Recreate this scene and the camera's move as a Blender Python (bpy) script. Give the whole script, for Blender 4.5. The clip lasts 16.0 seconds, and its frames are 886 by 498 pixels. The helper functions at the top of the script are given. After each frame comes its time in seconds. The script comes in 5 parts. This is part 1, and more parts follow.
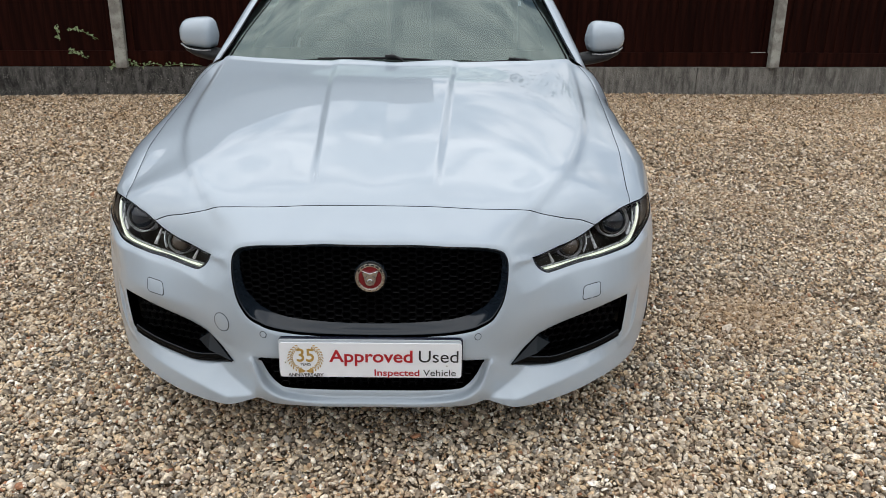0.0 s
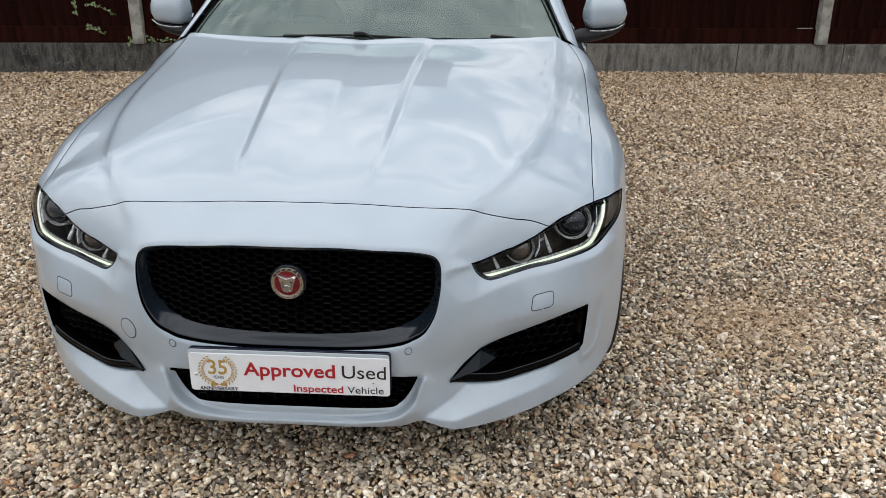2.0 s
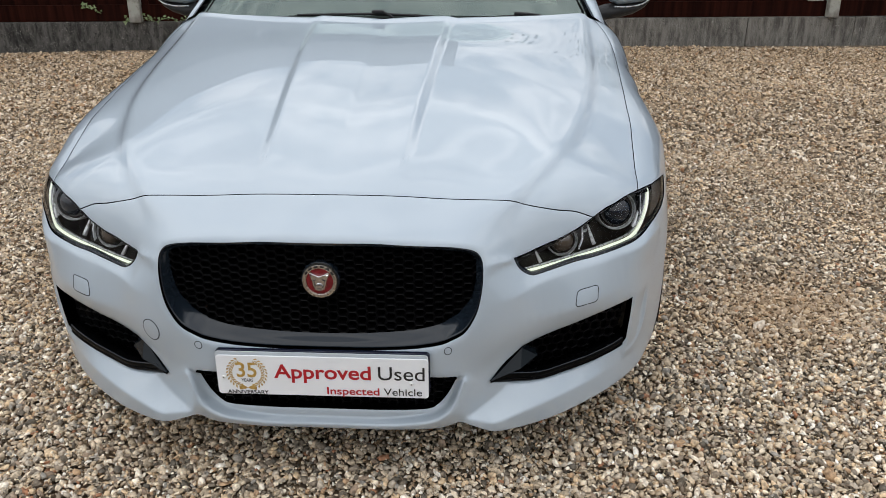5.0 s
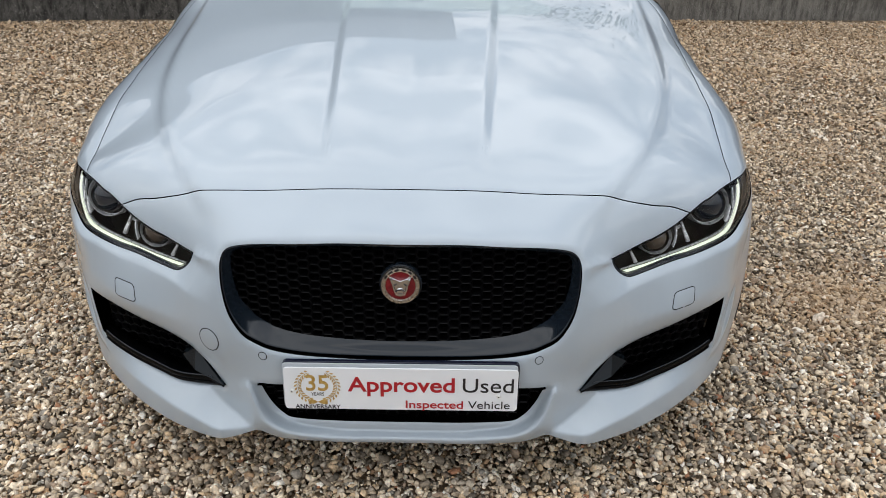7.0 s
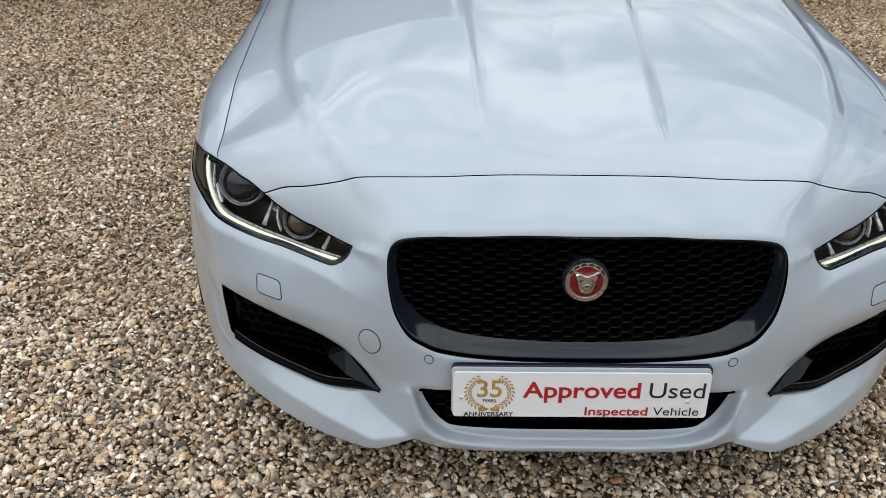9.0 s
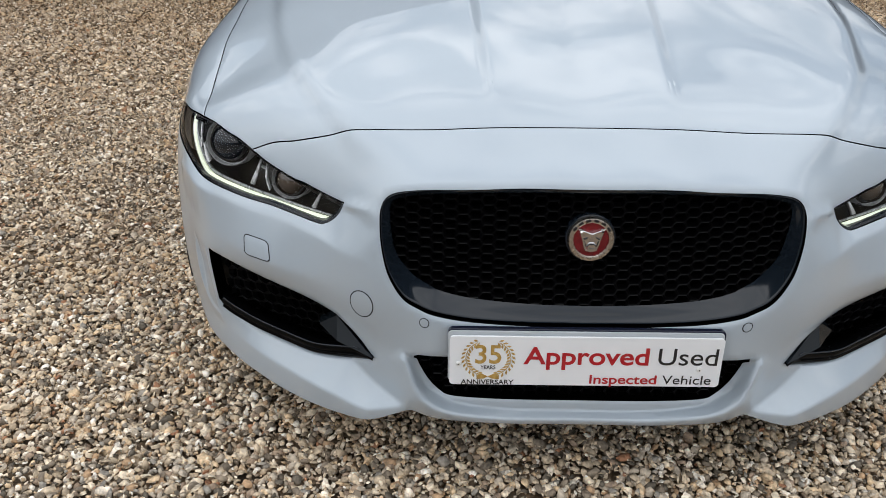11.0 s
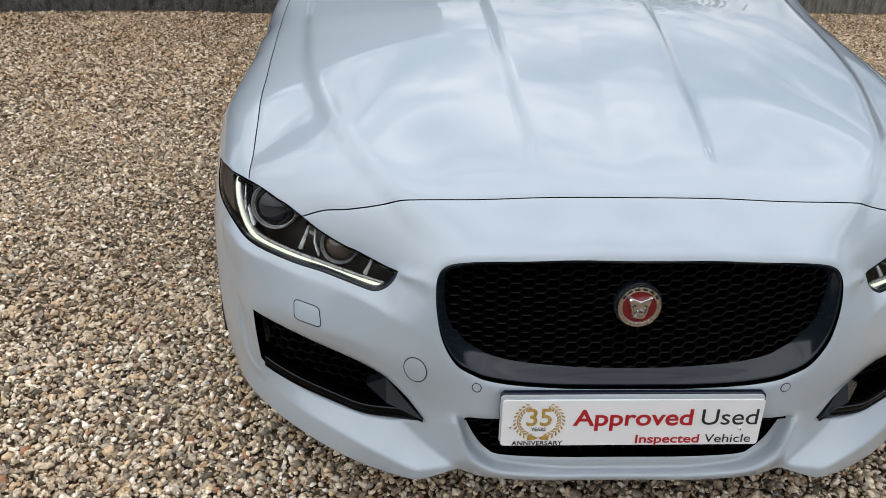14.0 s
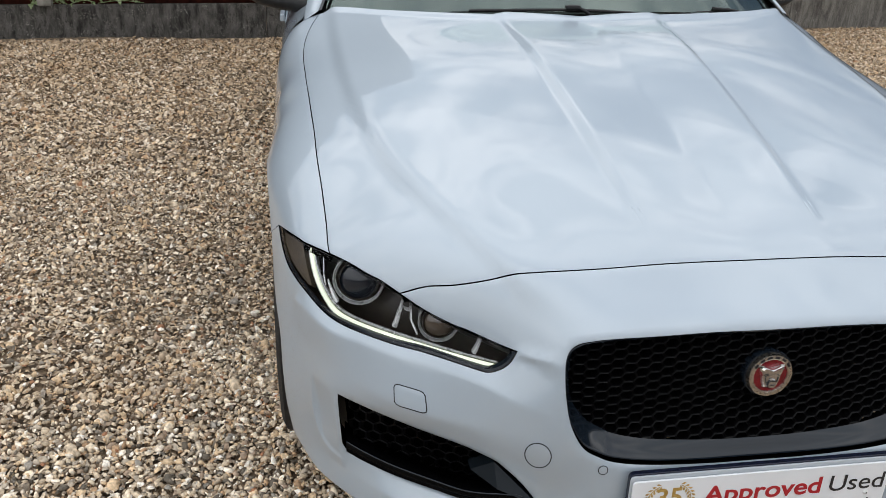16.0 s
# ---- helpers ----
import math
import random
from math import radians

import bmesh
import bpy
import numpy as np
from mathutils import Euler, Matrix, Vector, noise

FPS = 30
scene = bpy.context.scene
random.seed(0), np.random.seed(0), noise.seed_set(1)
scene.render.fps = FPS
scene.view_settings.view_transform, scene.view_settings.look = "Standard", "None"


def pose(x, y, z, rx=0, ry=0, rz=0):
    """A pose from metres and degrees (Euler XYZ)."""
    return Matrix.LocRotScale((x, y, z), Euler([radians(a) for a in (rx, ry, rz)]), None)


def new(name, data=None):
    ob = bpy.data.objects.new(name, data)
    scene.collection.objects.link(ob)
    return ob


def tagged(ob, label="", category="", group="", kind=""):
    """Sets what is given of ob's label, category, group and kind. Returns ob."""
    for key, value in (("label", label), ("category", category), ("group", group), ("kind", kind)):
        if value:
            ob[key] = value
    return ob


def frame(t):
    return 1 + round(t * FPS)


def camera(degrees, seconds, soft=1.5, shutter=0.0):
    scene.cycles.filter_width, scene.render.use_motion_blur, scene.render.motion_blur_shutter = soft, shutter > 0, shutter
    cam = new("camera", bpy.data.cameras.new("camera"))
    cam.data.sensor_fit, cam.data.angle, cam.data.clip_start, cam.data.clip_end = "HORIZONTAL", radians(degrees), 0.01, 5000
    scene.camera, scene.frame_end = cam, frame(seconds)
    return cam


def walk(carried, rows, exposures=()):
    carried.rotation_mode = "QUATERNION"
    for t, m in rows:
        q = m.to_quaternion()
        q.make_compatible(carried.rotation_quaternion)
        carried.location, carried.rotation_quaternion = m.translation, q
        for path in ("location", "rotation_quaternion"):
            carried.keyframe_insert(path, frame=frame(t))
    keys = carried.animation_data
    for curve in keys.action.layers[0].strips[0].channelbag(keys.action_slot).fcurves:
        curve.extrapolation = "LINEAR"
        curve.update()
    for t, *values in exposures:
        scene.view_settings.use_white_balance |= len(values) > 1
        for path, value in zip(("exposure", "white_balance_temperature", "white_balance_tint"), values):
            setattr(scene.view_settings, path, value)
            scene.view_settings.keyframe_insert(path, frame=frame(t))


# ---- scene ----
cam = camera(55.59, 16.0, soft=0.5)
ROWS = [
    (0.0, 0.2032, -2.1403, 1.4592, 69.669, -0.561, 0.167),
    (0.5, 0.2361, -2.0469, 1.4517, 69.244, -0.408, 0.884),
    (1.0, 0.3283, -1.9786, 1.4436, 68.829, -0.259, 1.829),
    (1.5, 0.4386, -1.9128, 1.4379, 68.404, -0.159, 2.894),
    (2.0, 0.5248, -1.8504, 1.4313, 68.061, -0.074, 3.965),
    (2.5, 0.5959, -1.7992, 1.4190, 67.782, 0.066, 4.839),
    (3.0, 0.6366, -1.7674, 1.4110, 67.577, 0.236, 5.414),
    (5.5, 0.3075, -1.7231, 1.4310, 65.967, 0.195, 2.383),
    (6.0, 0.2168, -1.6992, 1.4254, 65.457, -0.066, 1.382),
    (6.5, 0.1640, -1.6387, 1.4222, 64.925, -0.307, 0.945),
    (7.0, 0.1066, -1.5512, 1.4137, 64.474, -0.554, 0.813),
    (7.5, 0.0325, -1.4896, 1.4151, 63.930, -0.640, 0.814),
    (8.0, -0.0873, -1.4462, 1.4136, 63.473, -0.618, 0.690),
    (8.5, -0.2120, -1.4226, 1.3953, 63.254, -0.590, 0.463),
    (9.0, -0.2821, -1.3897, 1.3521, 63.314, -0.517, 0.233),
    (9.5, -0.2953, -1.3541, 1.2884, 63.544, -0.391, 0.182),
    (12.0, -0.2349, -1.3473, 1.2156, 64.024, -0.457, 1.205),
    (12.5, -0.2774, -1.3409, 1.2694, 63.823, -0.537, 0.779),
    (13.0, -0.3376, -1.3458, 1.3006, 63.913, -0.749, 0.011),
    (13.5, -0.3905, -1.3499, 1.3277, 63.989, -0.908, -0.870),
    (14.0, -0.4334, -1.3322, 1.3527, 64.086, -1.125, -1.716),
    (14.5, -0.4749, -1.2755, 1.3655, 64.111, -1.246, -2.770),
    (15.0, -0.5497, -1.2128, 1.3746, 64.159, -1.336, -4.251),
    (15.5, -0.6561, -1.1720, 1.3854, 64.538, -1.420, -6.179),
    (16.0, -0.8033, -1.1379, 1.4012, 64.973, -1.552, -8.337),
]
walk(cam, [(t, pose(x, y, z, rx, ry, rz)) for t, x, y, z, rx, ry, rz in ROWS])

# ---- daylight: bright broken cloud ----
world = bpy.data.worlds.new("cloudy_sky")
scene.world = world
world.use_nodes = True
wn, wl = world.node_tree.nodes, world.node_tree.links
wn.clear()
SUN_UP, SUN_TURN = 71.0, 200.0


def sky_nodes():
    out, back = wn.new("ShaderNodeOutputWorld"), wn.new("ShaderNodeBackground")
    sky = wn.new("ShaderNodeTexSky")
    sky.sky_type, sky.sun_disc = "NISHITA", False
    sky.sun_elevation, sky.sun_rotation = radians(SUN_UP), radians(SUN_TURN)
    place, scale = wn.new("ShaderNodeTexCoord"), wn.new("ShaderNodeMapping")
    scale.inputs["Scale"].default_value = (1.0, 1.0, 2.2)
    big, small = wn.new("ShaderNodeTexNoise"), wn.new("ShaderNodeTexNoise")
    big.inputs["Scale"].default_value, big.inputs["Detail"].default_value, big.inputs["Roughness"].default_value = 2.3, 9.0, 0.62
    small.inputs["Roughness"].default_value, small.inputs["Distortion"].default_value = 0.62, 0.1
    small.inputs["Scale"].default_value, small.inputs["Detail"].default_value = 7.5, 11.0
    cover, shade = wn.new("ShaderNodeValToRGB"), wn.new("ShaderNodeValToRGB")
    cover.color_ramp.elements[0].position, cover.color_ramp.elements[1].position = 0.30, 0.52
    shade.color_ramp.elements[0].position, shade.color_ramp.elements[1].position = 0.41, 0.60
    shade.color_ramp.elements[0].color, shade.color_ramp.elements[1].color = (5.8, 6.8, 7.9, 1), (16.2, 16.2, 16.4, 1)
    mix = wn.new("ShaderNodeMixRGB")
    wl.new(place.outputs["Generated"], scale.inputs["Vector"])
    for n in (big, small):
        wl.new(scale.outputs["Vector"], n.inputs["Vector"])
    wl.new(big.outputs["Fac"], cover.inputs["Fac"])
    wl.new(small.outputs["Fac"], shade.inputs["Fac"])
    wl.new(cover.outputs["Color"], mix.inputs["Fac"])
    wl.new(sky.outputs["Color"], mix.inputs["Color1"])
    # the cloud cover is plain overhead
    plain, even, part_z = wn.new("ShaderNodeMapRange"), wn.new("ShaderNodeMixRGB"), wn.new("ShaderNodeSeparateXYZ")
    plain.inputs["From Min"].default_value, plain.inputs["From Max"].default_value = 0.62, 0.90
    plain.inputs["To Max"].default_value = 0.70
    even.inputs["Color2"].default_value = (9.6, 10.1, 10.7, 1)
    wl.new(place.outputs["Generated"], part_z.inputs["Vector"])
    wl.new(part_z.outputs["Z"], plain.inputs["Value"])
    wl.new(plain.outputs["Result"], even.inputs["Fac"])
    wl.new(shade.outputs["Color"], even.inputs["Color1"])
    wl.new(even.outputs["Color"], mix.inputs["Color2"])
    # an overcast sky is brighter overhead than at the horizon
    split, height, dim = wn.new("ShaderNodeSeparateXYZ"), wn.new("ShaderNodeMapRange"), wn.new("ShaderNodeMixRGB")
    height.inputs["From Min"].default_value, height.inputs["From Max"].default_value = 0.0, 1.0
    height.inputs["To Min"].default_value, height.inputs["To Max"].default_value = 0.50, 1.44
    dim.blend_type, dim.inputs["Fac"].default_value = "MULTIPLY", 1.0
    wl.new(place.outputs["Generated"], split.inputs["Vector"])
    wl.new(split.outputs["Z"], height.inputs["Value"])
    wl.new(mix.outputs["Color"], dim.inputs["Color1"])
    wl.new(height.outputs["Result"], dim.inputs["Color2"])
    wl.new(dim.outputs["Color"], back.inputs["Color"])
    back.inputs["Strength"].default_value = 0.10
    wl.new(back.outputs["Background"], out.inputs["Surface"])


sky_nodes()
sun = new("sun", bpy.data.lights.new("sun", "SUN"))
sun.data.energy, sun.data.angle, sun.data.color = 1.25, radians(140), (1.0, 0.975, 0.93)
sun.matrix_basis = pose(0, 0, 12, 90 - SUN_UP, 0, -SUN_TURN + 180)
scene.view_settings.exposure = -0.22


# ---- materials ----
def material(name, base=(.5, .5, .5), rough=.5, metal=0.0, coat=0.0, spec=0.5, second=None, scale=40.0, mix=(.4, .6), bump=0.0, bump_scale=200.0, rough_var=0.0, glow=0.0):
    m = bpy.data.materials.new(name)
    m.use_nodes = True
    n, l = m.node_tree.nodes, m.node_tree.links
    b = n["Principled BSDF"]
    b.inputs["Base Color"].default_value = (*base, 1)
    b.inputs["Roughness"].default_value, b.inputs["Metallic"].default_value = rough, metal
    b.inputs["Coat Weight"].default_value, b.inputs["Coat Roughness"].default_value = coat, 0.03
    b.inputs["Specular IOR Level"].default_value = spec
    place = n.new("ShaderNodeTexCoord")
    if glow:
        b.inputs["Emission Color"].default_value, b.inputs["Emission Strength"].default_value = (*base, 1), glow
    if second or rough_var:
        t = n.new("ShaderNodeTexNoise")
        t.inputs["Scale"].default_value, t.inputs["Detail"].default_value = scale, 8
        l.new(place.outputs["Object"], t.inputs["Vector"])
        if second:
            r = n.new("ShaderNodeValToRGB")
            r.color_ramp.elements[0].position, r.color_ramp.elements[1].position = mix
            r.color_ramp.elements[0].color, r.color_ramp.elements[1].color = (*base, 1), (*second, 1)
            l.new(t.outputs["Fac"], r.inputs["Fac"])
            l.new(r.outputs["Color"], b.inputs["Base Color"])
        if rough_var:
            q = n.new("ShaderNodeMapRange")
            q.inputs["To Min"].default_value, q.inputs["To Max"].default_value = rough - rough_var, rough + rough_var
            l.new(t.outputs["Fac"], q.inputs["Value"])
            l.new(q.outputs["Result"], b.inputs["Roughness"])
    if bump:
        t = n.new("ShaderNodeTexNoise")
        t.inputs["Scale"].default_value, t.inputs["Detail"].default_value = bump_scale, 6
        u = n.new("ShaderNodeBump")
        u.inputs["Strength"].default_value, u.inputs["Distance"].default_value = bump, .01
        l.new(place.outputs["Object"], t.inputs["Vector"])
        l.new(t.outputs["Fac"], u.inputs["Height"])
        l.new(u.outputs["Normal"], b.inputs["Normal"])
    return m


def clear_glass(name, tint, gloss=(1, 1, 1), ior=1.5):
    m = bpy.data.materials.new(name)
    m.use_nodes = True
    n, l = m.node_tree.nodes, m.node_tree.links
    n.clear()
    out, see, shine, mix, fres = (n.new("ShaderNode" + k) for k in ("OutputMaterial", "BsdfTransparent", "BsdfGlossy", "MixShader", "Fresnel"))
    see.inputs["Color"].default_value = (*tint, 1)
    shine.inputs["Roughness"].default_value = 0.0
    shine.inputs["Color"].default_value = (*gloss, 1)
    fres.inputs["IOR"].default_value = ior
    l.new(fres.outputs["Fac"], mix.inputs["Fac"])
    l.new(see.outputs["BSDF"], mix.inputs[1])
    l.new(shine.outputs["BSDF"], mix.inputs[2])
    l.new(mix.outputs["Shader"], out.inputs["Surface"])
    return m


PAINT = material("white_car_paint", (.418, .482, .542), .34, 0, 1.0, .2, second=(.405, .468, .528), scale=3.0)
GLOSS_BLACK = material("gloss_black_plastic", (.010, .015, .022), .10, 0, 0, .5, rough_var=.03, scale=30)
BLADE_BLACK = material("black_blade_plastic", (.0016, .0017, .0020), .26, 0, 0, .07, rough_var=.04, scale=30)
FOG_NET = material("matt_black_fog_net", (.003, .003, .0035), .45, 0, 0, .16)
SILVER = material("bright_silver_plastic", (.80, .81, .82), .28, .35, .3, rough_var=.05, scale=60)
NET_BLACK = material("satin_black_net", (.0016, .0016, .0019), .34, 0, 0, .18, rough_var=.05, scale=60)
MATT_BLACK = material("matt_black_plastic", (.012, .012, .013), .55, 0, 0, .35, bump=.15, bump_scale=900, second=(.018, .018, .019))
# near-black and sheenless: stands in for the shade inside openings and gaps
SHADE_BLACK = material("shade_black", (.001, .001, .001), .95, 0, 0, .0)
CHROME = material("chrome", (.82, .82, .83), .10, 1.0, rough_var=.04, scale=25)
SATIN = material("satin_silver_plastic", (.42, .43, .44), .28, .7, rough_var=.06, scale=60)
LAMP_DARK = material("smoked_lamp_housing", (.012, .0085, .0062), .28, 0, 0, .35, second=(.024, .017, .012), scale=50)
LAMP_LENS = material("dark_projector_lens", (.010, .014, .022), .04, 0, .5, .4)
LAMP_LENS_WARM = material("warm_projector_lens", (.10, .075, .055), .12, 0, 1.0, .6)
LAMP_GLASS = clear_glass("lamp_cover", (.97, .97, .97), (1, 1, 1), 1.17)
REFLECTOR = material("smoked_amber_reflector", (.13, .10, .07), .35, 0, .5, .5, second=(.05, .042, .033), scale=220, bump=.3, bump_scale=400)
GLOW = material("daytime_light_strip", (.88, .95, .76), .2, 0, 0, .5, glow=.62)
RUBBER = material("tyre_rubber", (.018, .018, .019), .75, 0, 0, .3, second=(.03, .029, .027), scale=60, bump=.2, bump_scale=300)
ALLOY = material("grey_alloy", (.30, .30, .32), .3, .9, rough_var=.06)
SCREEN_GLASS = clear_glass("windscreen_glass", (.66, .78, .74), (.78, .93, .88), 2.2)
SIDE_GLASS = clear_glass("side_glass", (.25, .28, .27), (1, 1, 1), 1.5)
CABIN = material("dark_grey_cabin_plastic", (.035, .035, .038), .6, 0, 0, .4, second=(.05, .05, .054), scale=80, bump=.1)
DASH = material("grey_dashboard_skin", (.11, .135, .128), .8, 0, 0, .2, second=(.09, .11, .105), scale=6)
FRIT = material("black_glass_print", (.006, .006, .006), .5, 0, 0, .3)
SEAT = material("black_leather", (.02, .02, .021), .45, 0, 0, .5, bump=.2, bump_scale=120)
MIRROR = material("mirror_glass", (.9, .9, .9), .02, 1.0)
PLATE_WHITE = material("white_plate_acrylic", (.86, .88, .91), .16, 0, .6, .5, second=(.83, .85, .88), scale=12)
# slate tint stands in for the sky reflected in the black fin
FIN_TINT = material("black_plastic_sky_tint", (.010, .014, .018), .18, 0, 0, .2, rough_var=.03, scale=30)
PLATE_BACK = material("grey_plate_edge", (.50, .54, .58), .3, 0, .2, .5)
INK_RED = material("red_ink", (.42, .010, .018), .3)
INK_NAVY = material("navy_plastic", (.010, .013, .030), .25)
INK_BLACK = material("black_ink", (.015, .015, .018), .3)
INK_GOLD = material("gold_ink", (.40, .24, .05), .35, .1, second=(.56, .37, .11), scale=120)
BADGE_RED = material("red_enamel", (.17, .006, .012), .25, .2, .6, second=(.24, .010, .016), scale=90)
BADGE_RING = material("brushed_champagne_ring", (.62, .58, .52), .28, 1.0, rough_var=.06, scale=200)
GROOVE = material("shadow_gap", (.030, .032, .036), .7, 0, 0, .2)
SCREW = material("white_screw_cap", (.75, .75, .73), .4)
CONCRETE = material("weathered_concrete", (.118, .111, .100), .9, 0, 0, .3, second=(.022, .020, .018), scale=9.0, mix=(.42, .60), bump=.8, bump_scale=60)
POST = material("pale_concrete_post", (.38, .375, .33), .88, 0, 0, .3, second=(.22, .205, .18), scale=9.0, bump=.4, bump_scale=90)
LEAF = material("ivy_leaf", (.12, .18, .06), .5, 0, 0, .4, second=(.30, .36, .20), scale=60)
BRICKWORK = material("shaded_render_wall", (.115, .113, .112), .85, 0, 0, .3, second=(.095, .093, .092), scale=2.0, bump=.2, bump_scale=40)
ROOF = material("grey_roof_tile", (.09, .086, .086), .8, 0, 0, .3, second=(.12, .11, .105), scale=3.0)


def fence_wood():
    m = material("dark_red_brown_fence_stain", (.052, .017, .013), .8, 0, 0, .05)
    n, l = m.node_tree.nodes, m.node_tree.links
    b, place, sc = n["Principled BSDF"], n["Texture Coordinate"], n.new("ShaderNodeMapping")
    sc.inputs["Scale"].default_value = (22, 22, 1.1)
    t, r, info, hue = n.new("ShaderNodeTexNoise"), n.new("ShaderNodeValToRGB"), n.new("ShaderNodeObjectInfo"), n.new("ShaderNodeHueSaturation")
    t.inputs["Scale"].default_value, t.inputs["Detail"].default_value = 1.0, 8
    r.color_ramp.elements[0].position, r.color_ramp.elements[1].position = .35, .72
    r.color_ramp.elements[0].color, r.color_ramp.elements[1].color = (.0085, .0021, .0014, 1), (.029, .0072, .0042, 1)
    rng = n.new("ShaderNodeMapRange")
    rng.inputs["To Min"].default_value, rng.inputs["To Max"].default_value = .75, 1.25
    bp = n.new("ShaderNodeBump")
    bp.inputs["Strength"].default_value, bp.inputs["Distance"].default_value = .4, .004
    l.new(place.outputs["Object"], sc.inputs["Vector"])
    l.new(sc.outputs["Vector"], t.inputs["Vector"])
    l.new(t.outputs["Fac"], r.inputs["Fac"])
    l.new(info.outputs["Random"], rng.inputs["Value"])
    l.new(rng.outputs["Result"], hue.inputs["Value"])
    l.new(r.outputs["Color"], hue.inputs["Color"])
    l.new(hue.outputs["Color"], b.inputs["Base Color"])
    l.new(t.outputs["Fac"], bp.inputs["Height"])
    l.new(bp.outputs["Normal"], b.inputs["Normal"])
    return m


def stone_material():
    m = material("flint_gravel", (.3, .25, .2), .72, 0, 0, .35)
    n, l = m.node_tree.nodes, m.node_tree.links
    b, place, geo = n["Principled BSDF"], n["Texture Coordinate"], n.new("ShaderNodeNewGeometry")
    r = n.new("ShaderNodeValToRGB")
    r.color_ramp.interpolation = "CONSTANT"
    tones = [(0, (.50, .40, .285)), (.13, (.36, .285, .20)), (.25, (.64, .535, .40)), (.36, (.19, .152, .112)), (.46, (.53, .39, .245)), (.56, (.40, .335, .26)),
             (.66, (.72, .63, .51)), (.73, (.105, .088, .067)), (.80, (.37, .24, .14)), (.84, (.74, .68, .59)), (.89, (.28, .205, .145)), (.94, (.255, .23, .195)), (.985, (.29, .14, .075))]
    e = r.color_ramp.elements
    while len(e) < len(tones):
        e.new(.5)
    for k, (p, c) in zip(e, tones):
        k.position, k.color = p, (*c, 1)
    grain, patch, hue, rng = n.new("ShaderNodeTexNoise"), n.new("ShaderNodeTexNoise"), n.new("ShaderNodeHueSaturation"), n.new("ShaderNodeMapRange")
    grain.inputs["Scale"].default_value, grain.inputs["Detail"].default_value = 90, 6
    patch.inputs["Scale"].default_value, patch.inputs["Detail"].default_value = .9, 5
    rng.inputs["From Min"].default_value, rng.inputs["From Max"].default_value = .3, .7
    rng.inputs["To Min"].default_value, rng.inputs["To Max"].default_value = .68, 1.84
    add, mul, bp = n.new("ShaderNodeMath"), n.new("ShaderNodeMath"), n.new("ShaderNodeBump")
    add.operation, mul.operation = "MULTIPLY_ADD", "MULTIPLY"
    add.inputs[1].default_value, add.inputs[2].default_value = .55, .80
    bp.inputs["Strength"].default_value, bp.inputs["Distance"].default_value = .5, .004
    l.new(geo.outputs["Random Per Island"], r.inputs["Fac"])
    l.new(place.outputs["Object"], grain.inputs["Vector"])
    l.new(place.outputs["Object"], patch.inputs["Vector"])
    l.new(grain.outputs["Fac"], rng.inputs["Value"])
    l.new(patch.outputs["Fac"], add.inputs[0])
    l.new(rng.outputs["Result"], mul.inputs[0])
    l.new(add.outputs["Value"], mul.inputs[1])
    l.new(mul.outputs["Value"], hue.inputs["Value"])
    l.new(r.outputs["Color"], hue.inputs["Color"])
    # brown soil worked up between the stones: towards the boundary, and in patches
    sep, far, soil, lump, film = n.new("ShaderNodeSeparateXYZ"), n.new("ShaderNodeMapRange"), n.new("ShaderNodeTexNoise"), n.new("ShaderNodeMapRange"), n.new("ShaderNodeMixRGB")
    soil.inputs["Scale"].default_value, soil.inputs["Detail"].default_value = 1.7, 7
    far.inputs["From Min"].default_value, far.inputs["From Max"].default_value, far.inputs["To Max"].default_value = .6, 6.0, .50
    lump.inputs["From Min"].default_value, lump.inputs["From Max"].default_value, lump.inputs["To Max"].default_value = .52, .80, .38
    spot, near_spot, total, cap = n.new("ShaderNodeVectorMath"), n.new("ShaderNodeMapRange"), n.new("ShaderNodeMath"), n.new("ShaderNodeMath")
    spot.operation, total.operation, cap.operation, cap.use_clamp = "DISTANCE", "ADD", "ADD", True
    spot.inputs[1].default_value = (1.52, 1.08, 0)
    near_spot.inputs["From Min"].default_value, near_spot.inputs["From Max"].default_value = .42, .05
    near_spot.inputs["To Max"].default_value = .55
    film.inputs["Color2"].default_value = (.46, .30, .165, 1)
    l.new(place.outputs["Object"], sep.inputs["Vector"])
    l.new(place.outputs["Object"], soil.inputs["Vector"])
    l.new(place.outputs["Object"], spot.inputs[0])
    l.new(sep.outputs["Y"], far.inputs["Value"])
    l.new(soil.outputs["Fac"], lump.inputs["Value"])
    l.new(spot.outputs["Value"], near_spot.inputs["Value"])
    l.new(far.outputs["Result"], total.inputs[0])
    l.new(lump.outputs["Result"], total.inputs[1])
    l.new(total.outputs["Value"], cap.inputs[0])
    l.new(near_spot.outputs["Result"], cap.inputs[1])
    l.new(cap.outputs["Value"], film.inputs["Fac"])
    l.new(hue.outputs["Color"], film.inputs["Color1"])
    l.new(film.outputs["Color"], b.inputs["Base Color"])
    l.new(grain.outputs["Fac"], bp.inputs["Height"])
    l.new(bp.outputs["Normal"], b.inputs["Normal"])
    return m


